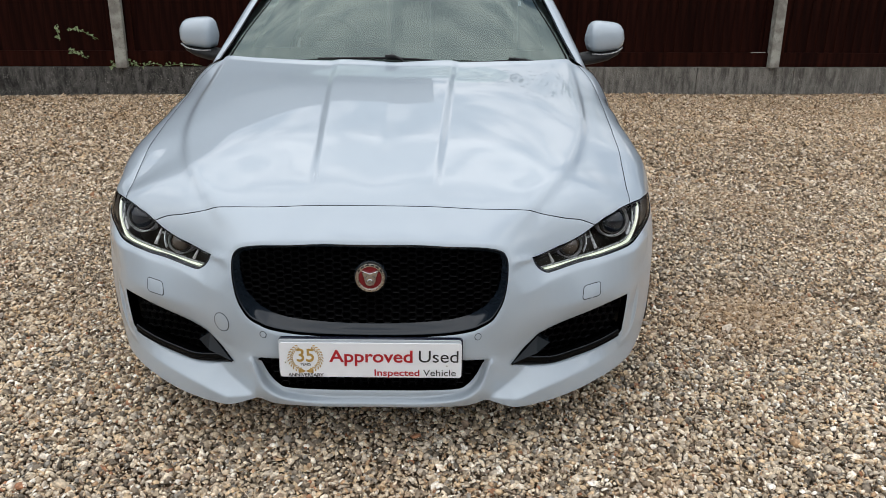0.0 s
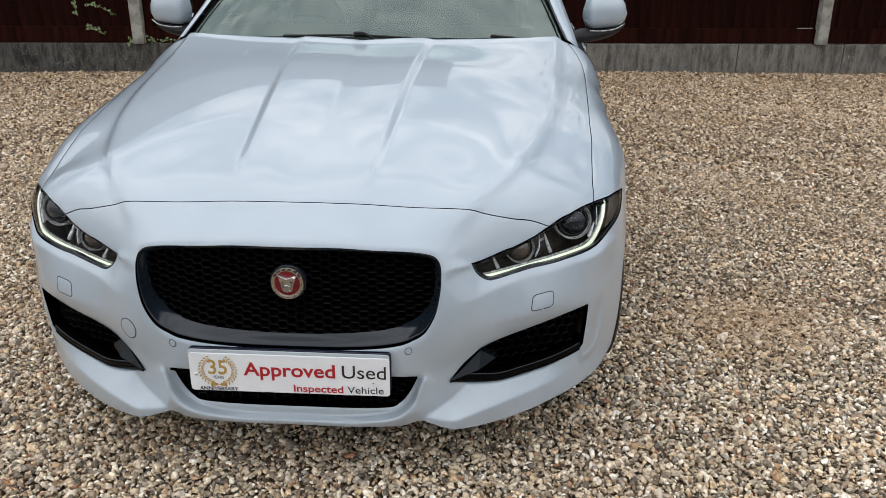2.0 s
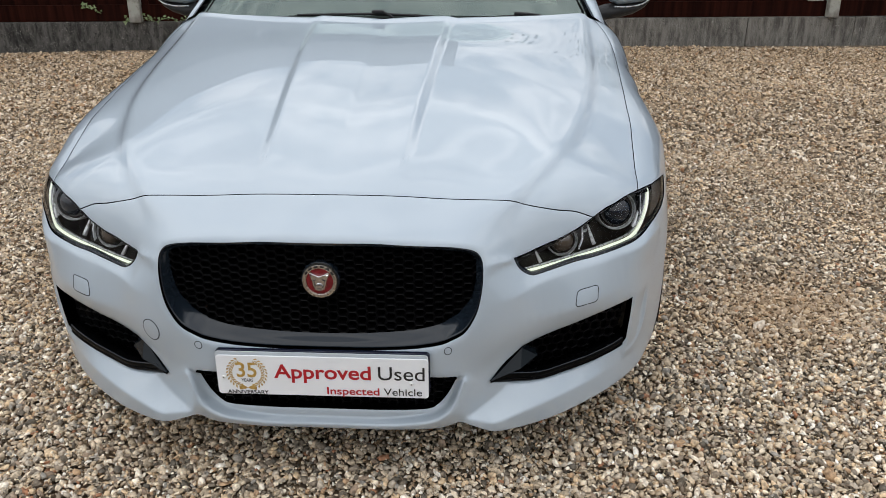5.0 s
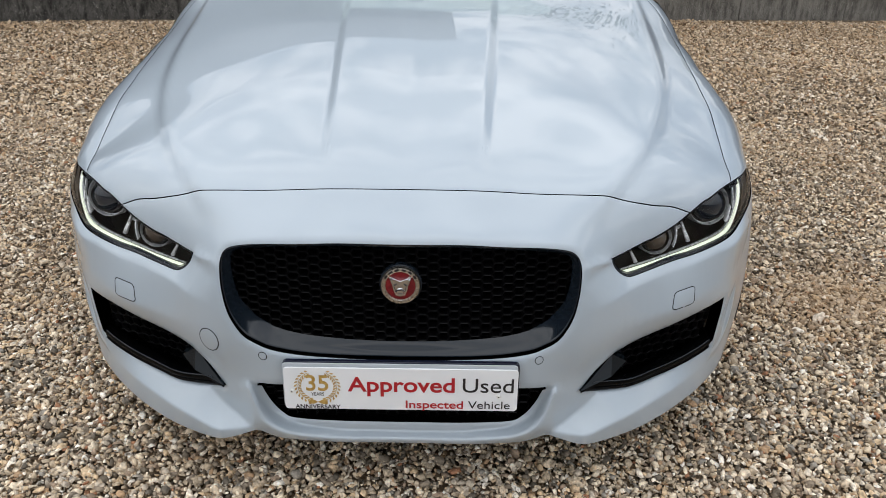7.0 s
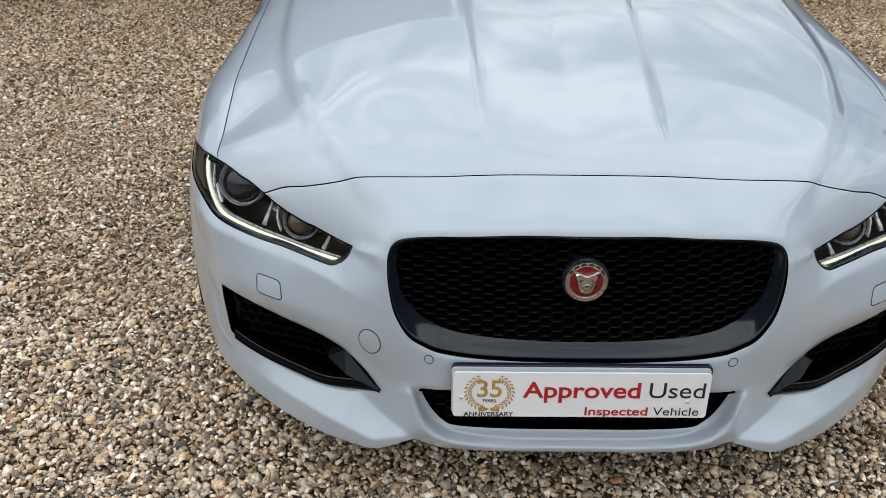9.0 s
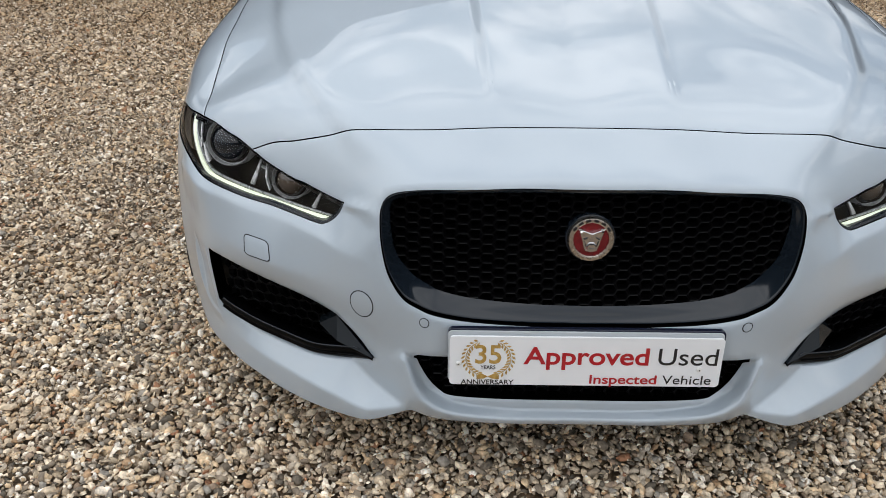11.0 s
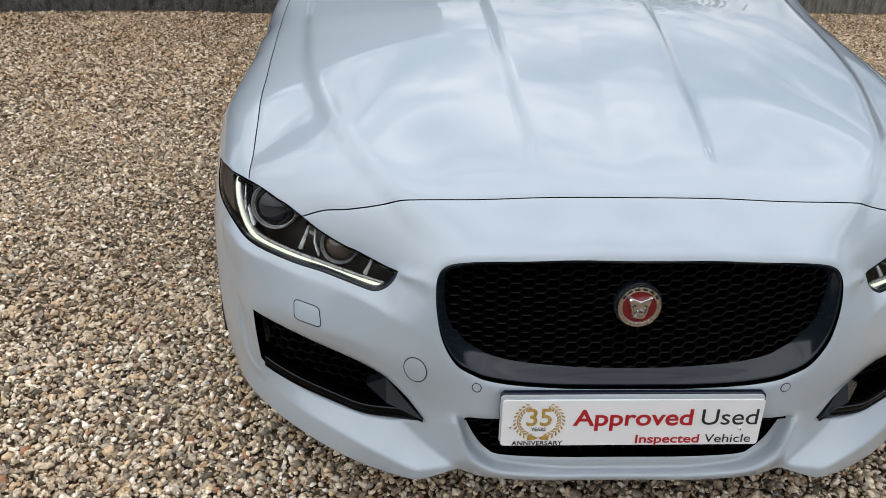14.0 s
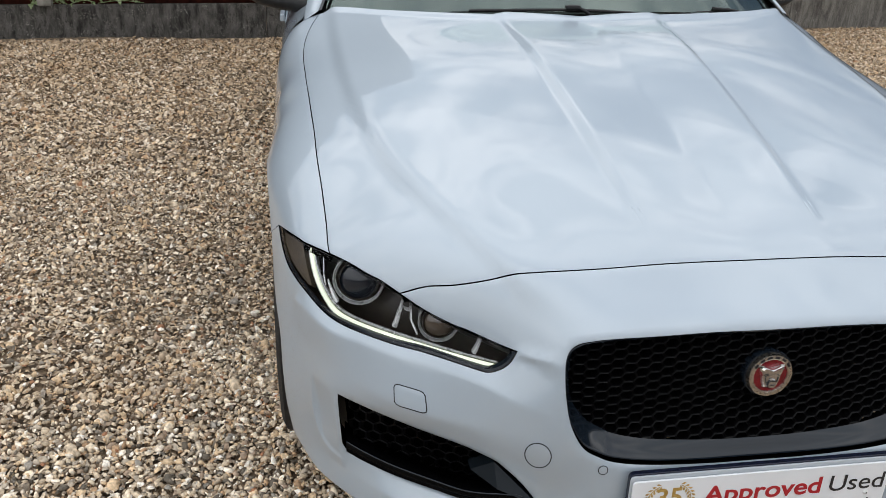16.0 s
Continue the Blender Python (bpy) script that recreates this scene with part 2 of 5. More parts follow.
def bed_material():
    """Far gravel and the bed between the stones: cells of many tones."""
    m = material("gravel_bed", (.2, .17, .13), .85, 0, 0, .3)
    n, l = m.node_tree.nodes, m.node_tree.links
    b, place = n["Principled BSDF"], n["Texture Coordinate"]
    v, r, bp = n.new("ShaderNodeTexVoronoi"), n.new("ShaderNodeValToRGB"), n.new("ShaderNodeBump")
    v.inputs["Scale"].default_value = 45
    r.color_ramp.elements[0].position, r.color_ramp.elements[1].position = .1, .9
    # ramp darkened to put the shade between stones into the bed colour
    r.color_ramp.elements[0].color, r.color_ramp.elements[1].color = (.040, .029, .020, 1), (.27, .19, .12, 1)
    bp.inputs["Strength"].default_value, bp.inputs["Distance"].default_value = .9, .012
    bp.invert = True
    l.new(place.outputs["Object"], v.inputs["Vector"])
    l.new(v.outputs["Color"], r.inputs["Fac"])
    l.new(r.outputs["Color"], b.inputs["Base Color"])
    l.new(v.outputs["Distance"], bp.inputs["Height"])
    l.new(bp.outputs["Normal"], b.inputs["Normal"])
    return m


def speckled(m, colour, scale, reach, mask=None):
    """Adds small spots of another colour over what the material has."""
    n, l = m.node_tree.nodes, m.node_tree.links
    b, place = n["Principled BSDF"], n["Texture Coordinate"]
    dots, fine, ramp, mix = n.new("ShaderNodeTexVoronoi"), n.new("ShaderNodeTexNoise"), n.new("ShaderNodeValToRGB"), n.new("ShaderNodeMixRGB")
    dots.inputs["Scale"].default_value, fine.inputs["Scale"].default_value = scale, scale * .12
    ramp.color_ramp.elements[0].position, ramp.color_ramp.elements[1].position = reach, reach + .06
    ramp.color_ramp.elements[0].color, ramp.color_ramp.elements[1].color = (1, 1, 1, 1), (0, 0, 0, 1)
    add = n.new("ShaderNodeMath")
    add.operation = "MULTIPLY_ADD"
    add.inputs[1].default_value = -.9
    l.new(place.outputs["Object"], dots.inputs["Vector"])
    l.new(place.outputs["Object"], fine.inputs["Vector"])
    l.new(fine.outputs["Fac"], add.inputs[0])
    l.new(dots.outputs["Distance"], add.inputs[2])
    shift = n.new("ShaderNodeMath")
    shift.operation = "ADD"
    shift.inputs[1].default_value = .5
    l.new(add.outputs["Value"], shift.inputs[0])
    l.new(shift.outputs["Value"], ramp.inputs["Fac"])
    old = b.inputs["Base Color"].links[0].from_socket
    l.new(old, mix.inputs["Color1"])
    mix.inputs["Color2"].default_value = (*colour, 1)
    factor = ramp.outputs["Color"]
    if mask is not None:
        sep, far, times = n.new("ShaderNodeSeparateXYZ"), n.new("ShaderNodeMapRange"), n.new("ShaderNodeMath")
        side = n.new("ShaderNodeMath")
        side.operation, times.operation = "ABSOLUTE", "MULTIPLY"
        far.inputs["From Min"].default_value, far.inputs["From Max"].default_value = mask
        far.inputs["To Max"].default_value = .8
        l.new(place.outputs["Object"], sep.inputs["Vector"])
        l.new(sep.outputs["X"], side.inputs[0])
        l.new(side.outputs["Value"], far.inputs["Value"])
        l.new(far.outputs["Result"], times.inputs[0])
        l.new(ramp.outputs["Color"], times.inputs[1])
        factor = times.outputs["Value"]
    l.new(factor, mix.inputs["Fac"])
    l.new(mix.outputs["Color"], b.inputs["Base Color"])
    return m


def streaked(m, tall):
    """Stretches the first noise of a material along z into run-off streaks."""
    n, l = m.node_tree.nodes, m.node_tree.links
    sc = n.new("ShaderNodeMapping")
    sc.inputs["Scale"].default_value = (1.6, 1.6, tall)
    l.new(n["Texture Coordinate"].outputs["Object"], sc.inputs["Vector"])
    l.new(sc.outputs["Vector"], n["Noise Texture"].inputs["Vector"])


streaked(CONCRETE, .45)
speckled(CONCRETE, (.014, .013, .012), 90, .24)
speckled(CONCRETE, (.30, .28, .25), 120, .17)
speckled(CONCRETE, (.46, .44, .40), 62, .075)
speckled(POST, (.15, .14, .12), 150, .20)
NEW_CONCRETE = material("paler_streaked_concrete", (.235, .22, .195), .9, 0, 0, .3, second=(.085, .078, .068), scale=9.0, mix=(.42, .60), bump=.8, bump_scale=60)
streaked(NEW_CONCRETE, .35)
speckled(NEW_CONCRETE, (.045, .04, .035), 80, .16)
speckled(NEW_CONCRETE, (.45, .43, .38), 90, .10)
for m in (CONCRETE, NEW_CONCRETE):
    m.node_tree.nodes["Noise Texture"].inputs["Detail"].default_value = 14
    m.node_tree.nodes["Noise Texture"].inputs["Roughness"].default_value = .74
DIRTY_PAINT = material("white_car_paint_with_road_spatter", (.418, .482, .542), .34, 0, 1.0, .2, second=(.405, .468, .528), scale=3.0)
for m in (PAINT, DIRTY_PAINT):
    m.node_tree.nodes["Principled BSDF"].inputs["Coat IOR"].default_value = 1.75
    m.node_tree.nodes["Principled BSDF"].inputs["Coat Roughness"].default_value = .006
DIRTY_PAINT.node_tree.nodes["Principled BSDF"].inputs["Coat Roughness"].default_value = .12
speckled(DIRTY_PAINT, (.34, .35, .352), 240, .26, (.80, .93))
speckled(DIRTY_PAINT, (.54, .55, .55), 300, .13, (.80, .92))
FENCE, STONE, BED = fence_wood(), stone_material(), bed_material()


# ---- mesh helpers ----
def mesh_of(name, verts, faces, smooth=True):
    me = bpy.data.meshes.new(name)
    me.from_pydata([tuple(map(float, v)) for v in verts], [], [tuple(map(int, f)) for f in faces])
    me.validate()
    me.update()
    if smooth:
        me.polygons.foreach_set("use_smooth", [True] * len(me.polygons))
    return me


def part(name, data, mat, parent=None, label="", m=None):
    """One mesh (or bmesh) as an object under parent."""
    if isinstance(data, bmesh.types.BMesh):
        me = bpy.data.meshes.new(name)
        bmesh.ops.recalc_face_normals(data, faces=data.faces)
        data.to_mesh(me)
        data.free()
        data = me
    if mat and not data.materials:
        data.materials.append(mat)
    ob = new(name, data)
    if m is not None:
        ob.matrix_basis = m
    if parent:
        ob.parent = parent
    if label:
        tagged(ob, label)
    return ob


def thing(name, label, category, group="", m=None):
    ob = new(name)
    ob.empty_display_size = .2
    if m is not None:
        ob.matrix_basis = m
    return tagged(ob, label, category, group)


def box(w, d, h, bev=.0, m=None, seg=2):
    bm = bmesh.new()
    bmesh.ops.create_cube(bm, size=1)
    bmesh.ops.scale(bm, vec=(w, d, h), verts=bm.verts)
    if bev:
        bmesh.ops.bevel(bm, geom=bm.edges[:], offset=bev, segments=seg, profile=.6, affect="EDGES")
    if m is not None:
        bmesh.ops.transform(bm, matrix=m, verts=bm.verts)
    return bm


def smooth_all(bm, on=True):
    for f in bm.faces:
        f.smooth = on
    return bm


def turned(profile, n=32, axis="y", closed=False):
    """A turned body from (radius, along) pairs."""
    verts, faces = [], []
    for r, a in profile:
        for k in range(n):
            c, s = math.cos(2 * math.pi * k / n) * r, math.sin(2 * math.pi * k / n) * r
            verts.append({"y": (c, a, s), "x": (a, c, s), "z": (c, s, a)}[axis])
    rows = len(profile)
    for i in range(rows - 1 if not closed else rows):
        j = (i + 1) % rows
        for k in range(n):
            faces.append((i * n + k, i * n + (k + 1) % n, j * n + (k + 1) % n, j * n + k))
    if not closed:
        faces.append(tuple(range(n)))
        faces.append(tuple(range((rows - 1) * n, rows * n)))
    return verts, faces


def turned_mesh(name, profile, n=32, axis="y", closed=False, angle=35):
    v, f = turned(profile, n, axis, closed)
    bm = bmesh.new()
    vs = [bm.verts.new(p) for p in v]
    for q in f:
        bm.faces.new([vs[i] for i in q])
    bmesh.ops.recalc_face_normals(bm, faces=bm.faces)
    smooth_all(bm)
    for e in bm.edges:
        if len(e.link_faces) == 2 and e.calc_face_angle(0) > radians(angle):
            e.smooth = False
    me = bpy.data.meshes.new(name)
    bm.to_mesh(me)
    bm.free()
    return me


def flow(pts, n=6):
    """A smooth open curve through the points."""
    p = np.array(pts, float)
    q = np.vstack([2 * p[0] - p[1], p, 2 * p[-1] - p[-2]])
    out = []
    for i in range(1, len(q) - 2):
        for k in range(n):
            t = k / n
            a, b, c, d = q[i - 1], q[i], q[i + 1], q[i + 2]
            out.append(.5 * (2 * b + (c - a) * t + (2 * a - 5 * b + 4 * c - d) * t * t + (3 * b - a - 3 * c + d) * t ** 3))
    out.append(q[-2])
    return np.array(out)


def mirrored(p):
    return np.array(p, float) * (-1, 1, 1)


def sweep(path, radius, n=8, name="tube"):
    """A round bar along a path of points."""
    path = np.array(path, float)
    verts, faces = [], []
    for i, p in enumerate(path):
        t = unit(path[min(i + 1, len(path) - 1)] - path[max(i - 1, 0)])
        a = unit(np.cross(t, (0, 0, 1)) + 1e-9)
        b = np.cross(a, t)
        for k in range(n):
            w = 2 * math.pi * k / n
            verts.append(p + radius * (math.cos(w) * a + math.sin(w) * b))
    for i in range(len(path) - 1):
        for k in range(n):
            faces.append((i * n + k, i * n + (k + 1) % n, (i + 1) * n + (k + 1) % n, (i + 1) * n + k))
    faces += [tuple(range(n))[::-1], tuple(range((len(path) - 1) * n, len(path) * n))]
    return mesh_of(name, verts, faces)


def loft(rows, name="loft", close=False):
    """A skin over rows of points of equal count."""
    n = len(rows[0])
    verts = [p for r in rows for p in r]
    faces = []
    for i in range(len(rows) - 1):
        for k in range(n - (0 if close else 1)):
            faces.append((i * n + k, i * n + (k + 1) % n, (i + 1) * n + (k + 1) % n, (i + 1) * n + k))
    return mesh_of(name, verts, faces)


from mathutils.geometry import delaunay_2d_cdt

# ---- the car's front skin: one smooth star-shaped surface round a point low in the engine bay ----
HUB = np.array((0.0, 1.2, -0.3))
AXIS = np.array((0.0, -0.35, 0.9367))
SIDE, UPW = np.array((1.0, 0.0, 0.0)), np.array((0.0, 0.9367, 0.35))
LOWER = [(0, .034, .155), (.15, .032, .156), (.30, .036, .160), (.43, .027, .164), (.475, .047, .160), (.54, .082, .160), (.60, .122, .160), (.673, .184, .160), (.758, .272, .160), (.83, .365, .165),
         (0, .028, .178), (.2, .030, .179), (.325, .044, .182), (.43, .020, .190), (.50, .052, .207), (.55, .084, .213), (.60, .124, .215), (.67, .186, .215), (.75, .268, .217), (.81, .335, .225),
         (.55, .098, .221), (.60, .139, .223), (.67, .201, .223), (.75, .276, .225),
         (.36, .066, .195), (.457, .108, .250), (.55, .165, .255), (.65, .222, .256), (.766, .277, .253)]
NOSE = [(.335, .036, .305), (.358, .046, .328), (.34, .045, .24), (0, .034, .312), (.2, .033, .314), (.410, .060, .284), (.413, .054, .345), (.492, .098, .368), (.60, .155, .397), (.782, .268, .429)]
NOSE += [(0, .034, .378), (.2, .03, .395), (.308, .028, .389), (.429, .044, .42), (.62, .135, .462), (.68, .18, .503), (.407, .042, .518), (.381, .061, .63),
         (0, .044, .66), (.15, .042, .658), (.3, .05, .65), (0, .04, .50), (.25, .038, .50), (.508, .133, .55), (.65, .205, .556), (.822, .361, .578), (.467, .122, .595),
         (.676, .262, .662), (.786, .373, .687), (.832, .431, .68), (.896, .587, .657), (.858, .395, .40), (.855, .395, .27), (.900, .47, .42), (.897, .47, .29), (.880, .455, .20), (.892, .47, .53)]
BONNET = [(0, .184, .730), (.2, .187, .7265), (.474, .198, .709), (.536, .205, .697), (0, .10, .686), (.17, .103, .684), (.3, .112, .683), (0, .33, .773), (.25, .33, .770), (.45, .33, .759), (0, .5, .814), (0, .8, .878), (0, 1.1, .932), (0, 1.43, .975),
          (.4, .5, .809), (.4, .8, .869), (.4, 1.1, .922), (.4, 1.47, .967), (.65, .5, .777), (.65, .8, .838), (.65, 1.1, .886), (.65, 1.53, .953),
          (.791, .45, .707), (.80, .6, .755), (.81, .8, .797), (.82, 1.0, .823), (.83, 1.2, .845), (.839, 1.4, .872), (.79, 1.6, .94)]
WING = [(.862, .52, .70), (.872, .65, .735), (.882, .8, .762), (.89, 1.0, .782), (.895, 1.2, .797), (.90, 1.45, .815), (.918, .68, .655), (.93, .83, .70), (.93, 1.05, .66),
        (.926, 1.25, .56), (.925, 1.5, .5), (.92, 1.25, .3), (.925, 1.6, .3), (.925, 1.65, .7), (.90, 1.65, .85), (.912, .57, .56)]


def unit(v):
    return v / np.linalg.norm(v, axis=-1, keepdims=True)


def fit_skin():
    c = np.array(LOWER + NOSE + BONNET + WING, float)
    m = c[c[:, 0] > 1e-6] * (-1, 1, 1)
    v = np.concatenate([c, m]) - HUB
    r, d = np.linalg.norm(v, axis=1), unit(v)
    soft = np.concatenate([np.full(len(LOWER), 4e-6), np.full(len(NOSE), 2.5e-5), [2e-5 if p[1] < .3 else 1e-4 if p[1] < .46 and p[0] < .7 else 2e-5 if p[1] < .46 else 5e-5 if p[0] > .7 else 4e-4 for p in BONNET], np.full(len(WING), 1.6e-4)])
    soft = np.concatenate([soft, soft[c[:, 0] > 1e-6]])
    k = np.linalg.norm(d[:, None] - d[None], axis=2) ** 3 + np.diag(soft)
    q = np.column_stack([np.ones(len(d)), d])
    a = np.block([[k, q], [q.T, np.zeros((4, 4))]])
    return d, np.linalg.solve(a, np.concatenate([r, np.zeros(4)]))


SKIN_D, SKIN_W = fit_skin()


def step(t):
    t = np.clip(t, 0, 1)
    return t * t * (3 - 2 * t)


def smooth_skin(d):
    """Points of the skin, its creased parts left out, in the unit directions d from the hub."""
    d = np.atleast_2d(d)
    out = np.empty((len(d), 3))
    for i in range(0, len(d), 4000):
        e = d[i:i + 4000]
        r = np.linalg.norm(e[:, None] - SKIN_D[None], axis=2) ** 3 @ SKIN_W[:-4] + SKIN_W[-4] + e @ SKIN_W[-3:]
        p = HUB + r[:, None] * e
        x, y, z = np.abs(p[:, 0]), p[:, 1], p[:, 2]
        # raised middle of the bonnet with its two shoulders, the softer outer shoulder, and the turned-up rear edge
        top = z > .6
        edge = .186 + .055 * (y - .3)
        lift = .0125 * step((y - .12) / .50) * (1 - .4 * step((y - 1.15) / .2)) * step((edge + .017 - x) / .034) * np.exp(-(np.clip(edge - x, 0, 1) / .24) ** 2) * top
        soft = .755 * (1 - np.exp(-(np.clip(y, 0, 3) + .17) / .38))
        lift = lift + .016 * step((soft + .026 - x) / .052) * step((y - .05) / .9) * np.exp(-(np.clip(soft - x, 0, 1) / .34) ** 2) * top
        lift = lift + .012 * step((soft + .024 - x) / .048) * np.exp(-(np.clip(soft - x, 0, 1) / .10) ** 2) * step((y - .07) / .14) * (1 - step((y - .3) / .6)) * top
        lift = lift + .007 * step((y - (1.345 + .357 * x * x)) / .035) * step((.80 - x) / .08) * top
        out[i:i + 4000] = p + lift[:, None] * e
    return out


def to_chart(p):
    d = unit(np.atleast_2d(p) - HUB)
    k = 2 / (1 + d @ AXIS)
    return np.column_stack([k * (d @ SIDE), k * (d @ UPW)])


def from_chart(q):
    q = np.atleast_2d(q)
    s = (q ** 2).sum(1)
    c = (4 - s) / (4 + s)
    k = (1 + c) / 2
    return c[:, None] * AXIS + (k * q[:, 0])[:, None] * SIDE + (k * q[:, 1])[:, None] * UPW


# ---- creased parts of the bumper: ruled between feature lines (right-hand half, metres) ----
FOG_LOW = [(.412, .066, .284), (.447, .088, .272), (.478, .103, .263), (.54, .136, .256), (.602, .178, .254), (.675, .224, .256), (.732, .262, .264), (.768, .291, .272)]
FOG_IN = [(.490, .099, .366), (.447, .082, .327), (.412, .066, .283)]
OPENING = [(-.06, .041, .204), (.05, .041, .204), (.15, .042, .204), (.25, .047, .207), (.279, .052, .218), (.303, .053, .247), (.322, .055, .285), (.327, .055, .298)]
CREST = [(-.06, .020, .171), (.05, .020, .171), (.15, .019, .172), (.25, .014, .186), (.294, .010, .208), (.316, .012, .233), (.332, .019, .272), (.347, .029, .313)]
SCOOP = [(c[0] * .7 + o[0] * .3, o[1] + .001, c[2] * .7 + o[2] * .3) for c, o in zip(CREST, OPENING)]
LEDGE = [(.352, .036, .188), (.40, .027, .187), (.43, .022, .191), (.50, .052, .207), (.55, .084, .213), (.60, .124, .215), (.67, .186, .215), (.75, .268, .217), (.81, .335, .225)]
VALLEY = [(.461, .0955, .2675), (.43, .078, .240), (.396, .063, .214), (.360, .045, .194)]
RIDGE = [(.490, .0985, .3675), (.447, .078, .350), (.408, .060, .329), (.385, .054, .302), (.366, .044, .272), (.350, .032, .245), (.338, .024, .212)]
SHELF = [(.862, .405, .572), (.80, .301, .558), (.733, .243, .555), (.671, .201, .550), (.589, .154, .543), (.521, .117, .530), (.468, .070, .518), (.42, .043, .513), (.402, .041, .514)]
HOLLOW = [(.470, .117, .586), (.456, .106, .587), (.440, .090, .590), (.424, .076, .594)]
TUCK = [(.463, .114, .598), (.450, .096, .600), (.433, .078, .602), (.404, .058, .605)]
LAMP_EDGE = [(.463, .118, .598), (.473, .116, .580), (.486, .119, .565), (.505, .127, .552), (.521, .136, .549), (.572, .165, .555), (.622, .191, .562), (.684, .221, .568), (.757, .272, .575), (.800, .322, .579), (.832, .380, .593)]
BELOW = [(-.06, .036, .138), (.05, .036, .138), (.15, .034, .138), (.26, .038, .146), (.30, .040, .152), (.335, .042, .163), (.365, .036, .157), (.40, .032, .148), (.43, .029, .143), (.475, .049, .142), (.54, .084, .14), (.60, .124, .14),
         (.673, .186, .14), (.758, .274, .14), (.83, .367, .145)]


class Form:
    """A piece of the skin ruled between lines. Lines marked True take their depth from the smooth skin."""

    def __init__(self, rim, lines):
        pts, edges, depth = [], [], []
        rim_chart = np.concatenate([to_chart(np.array(c))[:-1] for c, _ in rim])
        for run, closed in [(rim, True)] + [([one], False) for one in lines]:
            k = len(pts)
            for c, free in run:
                c = np.array(c)[:-1] if closed else np.array(c)
                v = c - HUB
                r = np.linalg.norm(smooth_skin(unit(v)) - HUB, axis=1) if free else np.linalg.norm(v, axis=1)
                pts += [Vector(p) for p in to_chart(c)]
                depth += list(r)
            n = len(pts) - k
            edges += [(k + i, k + (i + 1) % n) for i in range(n if closed else n - 1)]
        v, _, f, origin, _, _ = delaunay_2d_cdt(pts, edges, [], 0, 1e-5)
        self.q = np.array([tuple(p) for p in v])
        flat = np.array([tuple(p) for p in pts])
        self.r = np.array([np.mean([depth[i] for i in o]) if o else depth[int(np.argmin(np.hypot(*(flat - p).T)))] for o, p in zip(origin, self.q)])
        t = np.array([a for a in f if len(a) == 3])
        self.t = t[within(self.q[t].mean(1), rim_chart)]
        self.lo, self.hi = self.q[self.t].reshape(-1, 2).min(0), self.q[self.t].reshape(-1, 2).max(0)
        a, b, c = self.q[self.t[:, 0]], self.q[self.t[:, 1]], self.q[self.t[:, 2]]
        self.a, self.u, self.v = a, b - a, c - a
        self.den = self.u[:, 0] * self.v[:, 1] - self.u[:, 1] * self.v[:, 0]

    def depth(self, q):
        """Distance from the hub at chart points, nan outside."""
        out = np.full(len(q), np.nan)
        todo = np.where(((q > self.lo) & (q < self.hi)).all(1))[0]
        for i in range(0, len(todo), 2000):
            k = todo[i:i + 2000]
            w = q[k][:, None] - self.a[None]
            s = (w[..., 0] * self.v[:, 1] - w[..., 1] * self.v[:, 0]) / self.den
            t = (self.u[:, 0] * w[..., 1] - self.u[:, 1] * w[..., 0]) / self.den
            ok = np.minimum(np.minimum(s, t), 1 - s - t)
            j = ok.argmax(1)
            n = np.arange(len(k))
            r = self.r[self.t[j]]
            val = r[:, 0] + s[n, j] * (r[:, 1] - r[:, 0]) + t[n, j] * (r[:, 2] - r[:, 0])
            out[k] = np.where(ok[n, j] > -1e-4, val, np.nan)
        return out


def within(q, poly):
    hit = np.zeros(len(q), bool)
    for (x0, y0), (x1, y1) in zip(poly, np.roll(poly, -1, 0)):
        if y0 != y1:
            hit ^= ((y0 > q[:, 1]) != (y1 > q[:, 1])) & (q[:, 0] < (x1 - x0) * (q[:, 1] - y0) / (y1 - y0) + x0)
    return hit


def straight(*pts, n=8):
    return np.concatenate([np.linspace(a, b, n, endpoint=False) for a, b in zip(pts, pts[1:])] + [[pts[-1]]])


LOWER_FORM = Form(
    [(flow(BELOW, 5), False), (straight(BELOW[-1], (.81, .335, .225)), True), (straight((.81, .335, .225), FOG_LOW[-1]), True), (flow(FOG_LOW, 6)[::-1], False), (flow(FOG_IN, 6)[::-1], False),
     (straight(FOG_IN[0], (.492, .098, .378)), True), (flow([(.492, .098, .378), (.44, .073, .372), (.39, .05, .360), (.352, .036, .335)], 6), True), (straight((.352, .036, .335), CREST[-1]), True),
     (straight(CREST[-1], OPENING[-1], n=4), False), (flow(OPENING, 6)[::-1], False), (straight(OPENING[0], CREST[0], BELOW[0]), False)],
    [(flow(CREST, 6)[1:-1], False), (flow(SCOOP, 6)[1:-1], False), (flow(LEDGE, 6)[:-1], False), (flow(VALLEY, 6)[1:], False), (flow(RIDGE, 6)[1:], False)])
CHEEK_FORM = Form(
    [(flow(LAMP_EDGE, 4), True), (straight(LAMP_EDGE[-1], (.868, .42, .575), (.868, .42, .49), n=6), True), (flow([(.868, .42, .49), (.78, .275, .475), (.68, .18, .462), (.60, .13, .452), (.50, .08, .45), (.43, .05, .455), (.394, .042, .465)], 5), True),
     (flow([(.394, .042, .465), (.396, .044, .52), (.396, .052, .57), (.394, .060, .603), (.396, .064, .618)], 5), True), (straight((.396, .064, .618), (.463, .118, .612), LAMP_EDGE[0], n=8), True)],
    [(flow(SHELF, 6), False), (flow(TUCK, 6), False), (flow(HOLLOW, 6), False)])
VANE = [(.832, .355, .424), (.827, .356, .35), (.818, .342, .285), (.798, .316, .260), (.775, .2925, .247)]
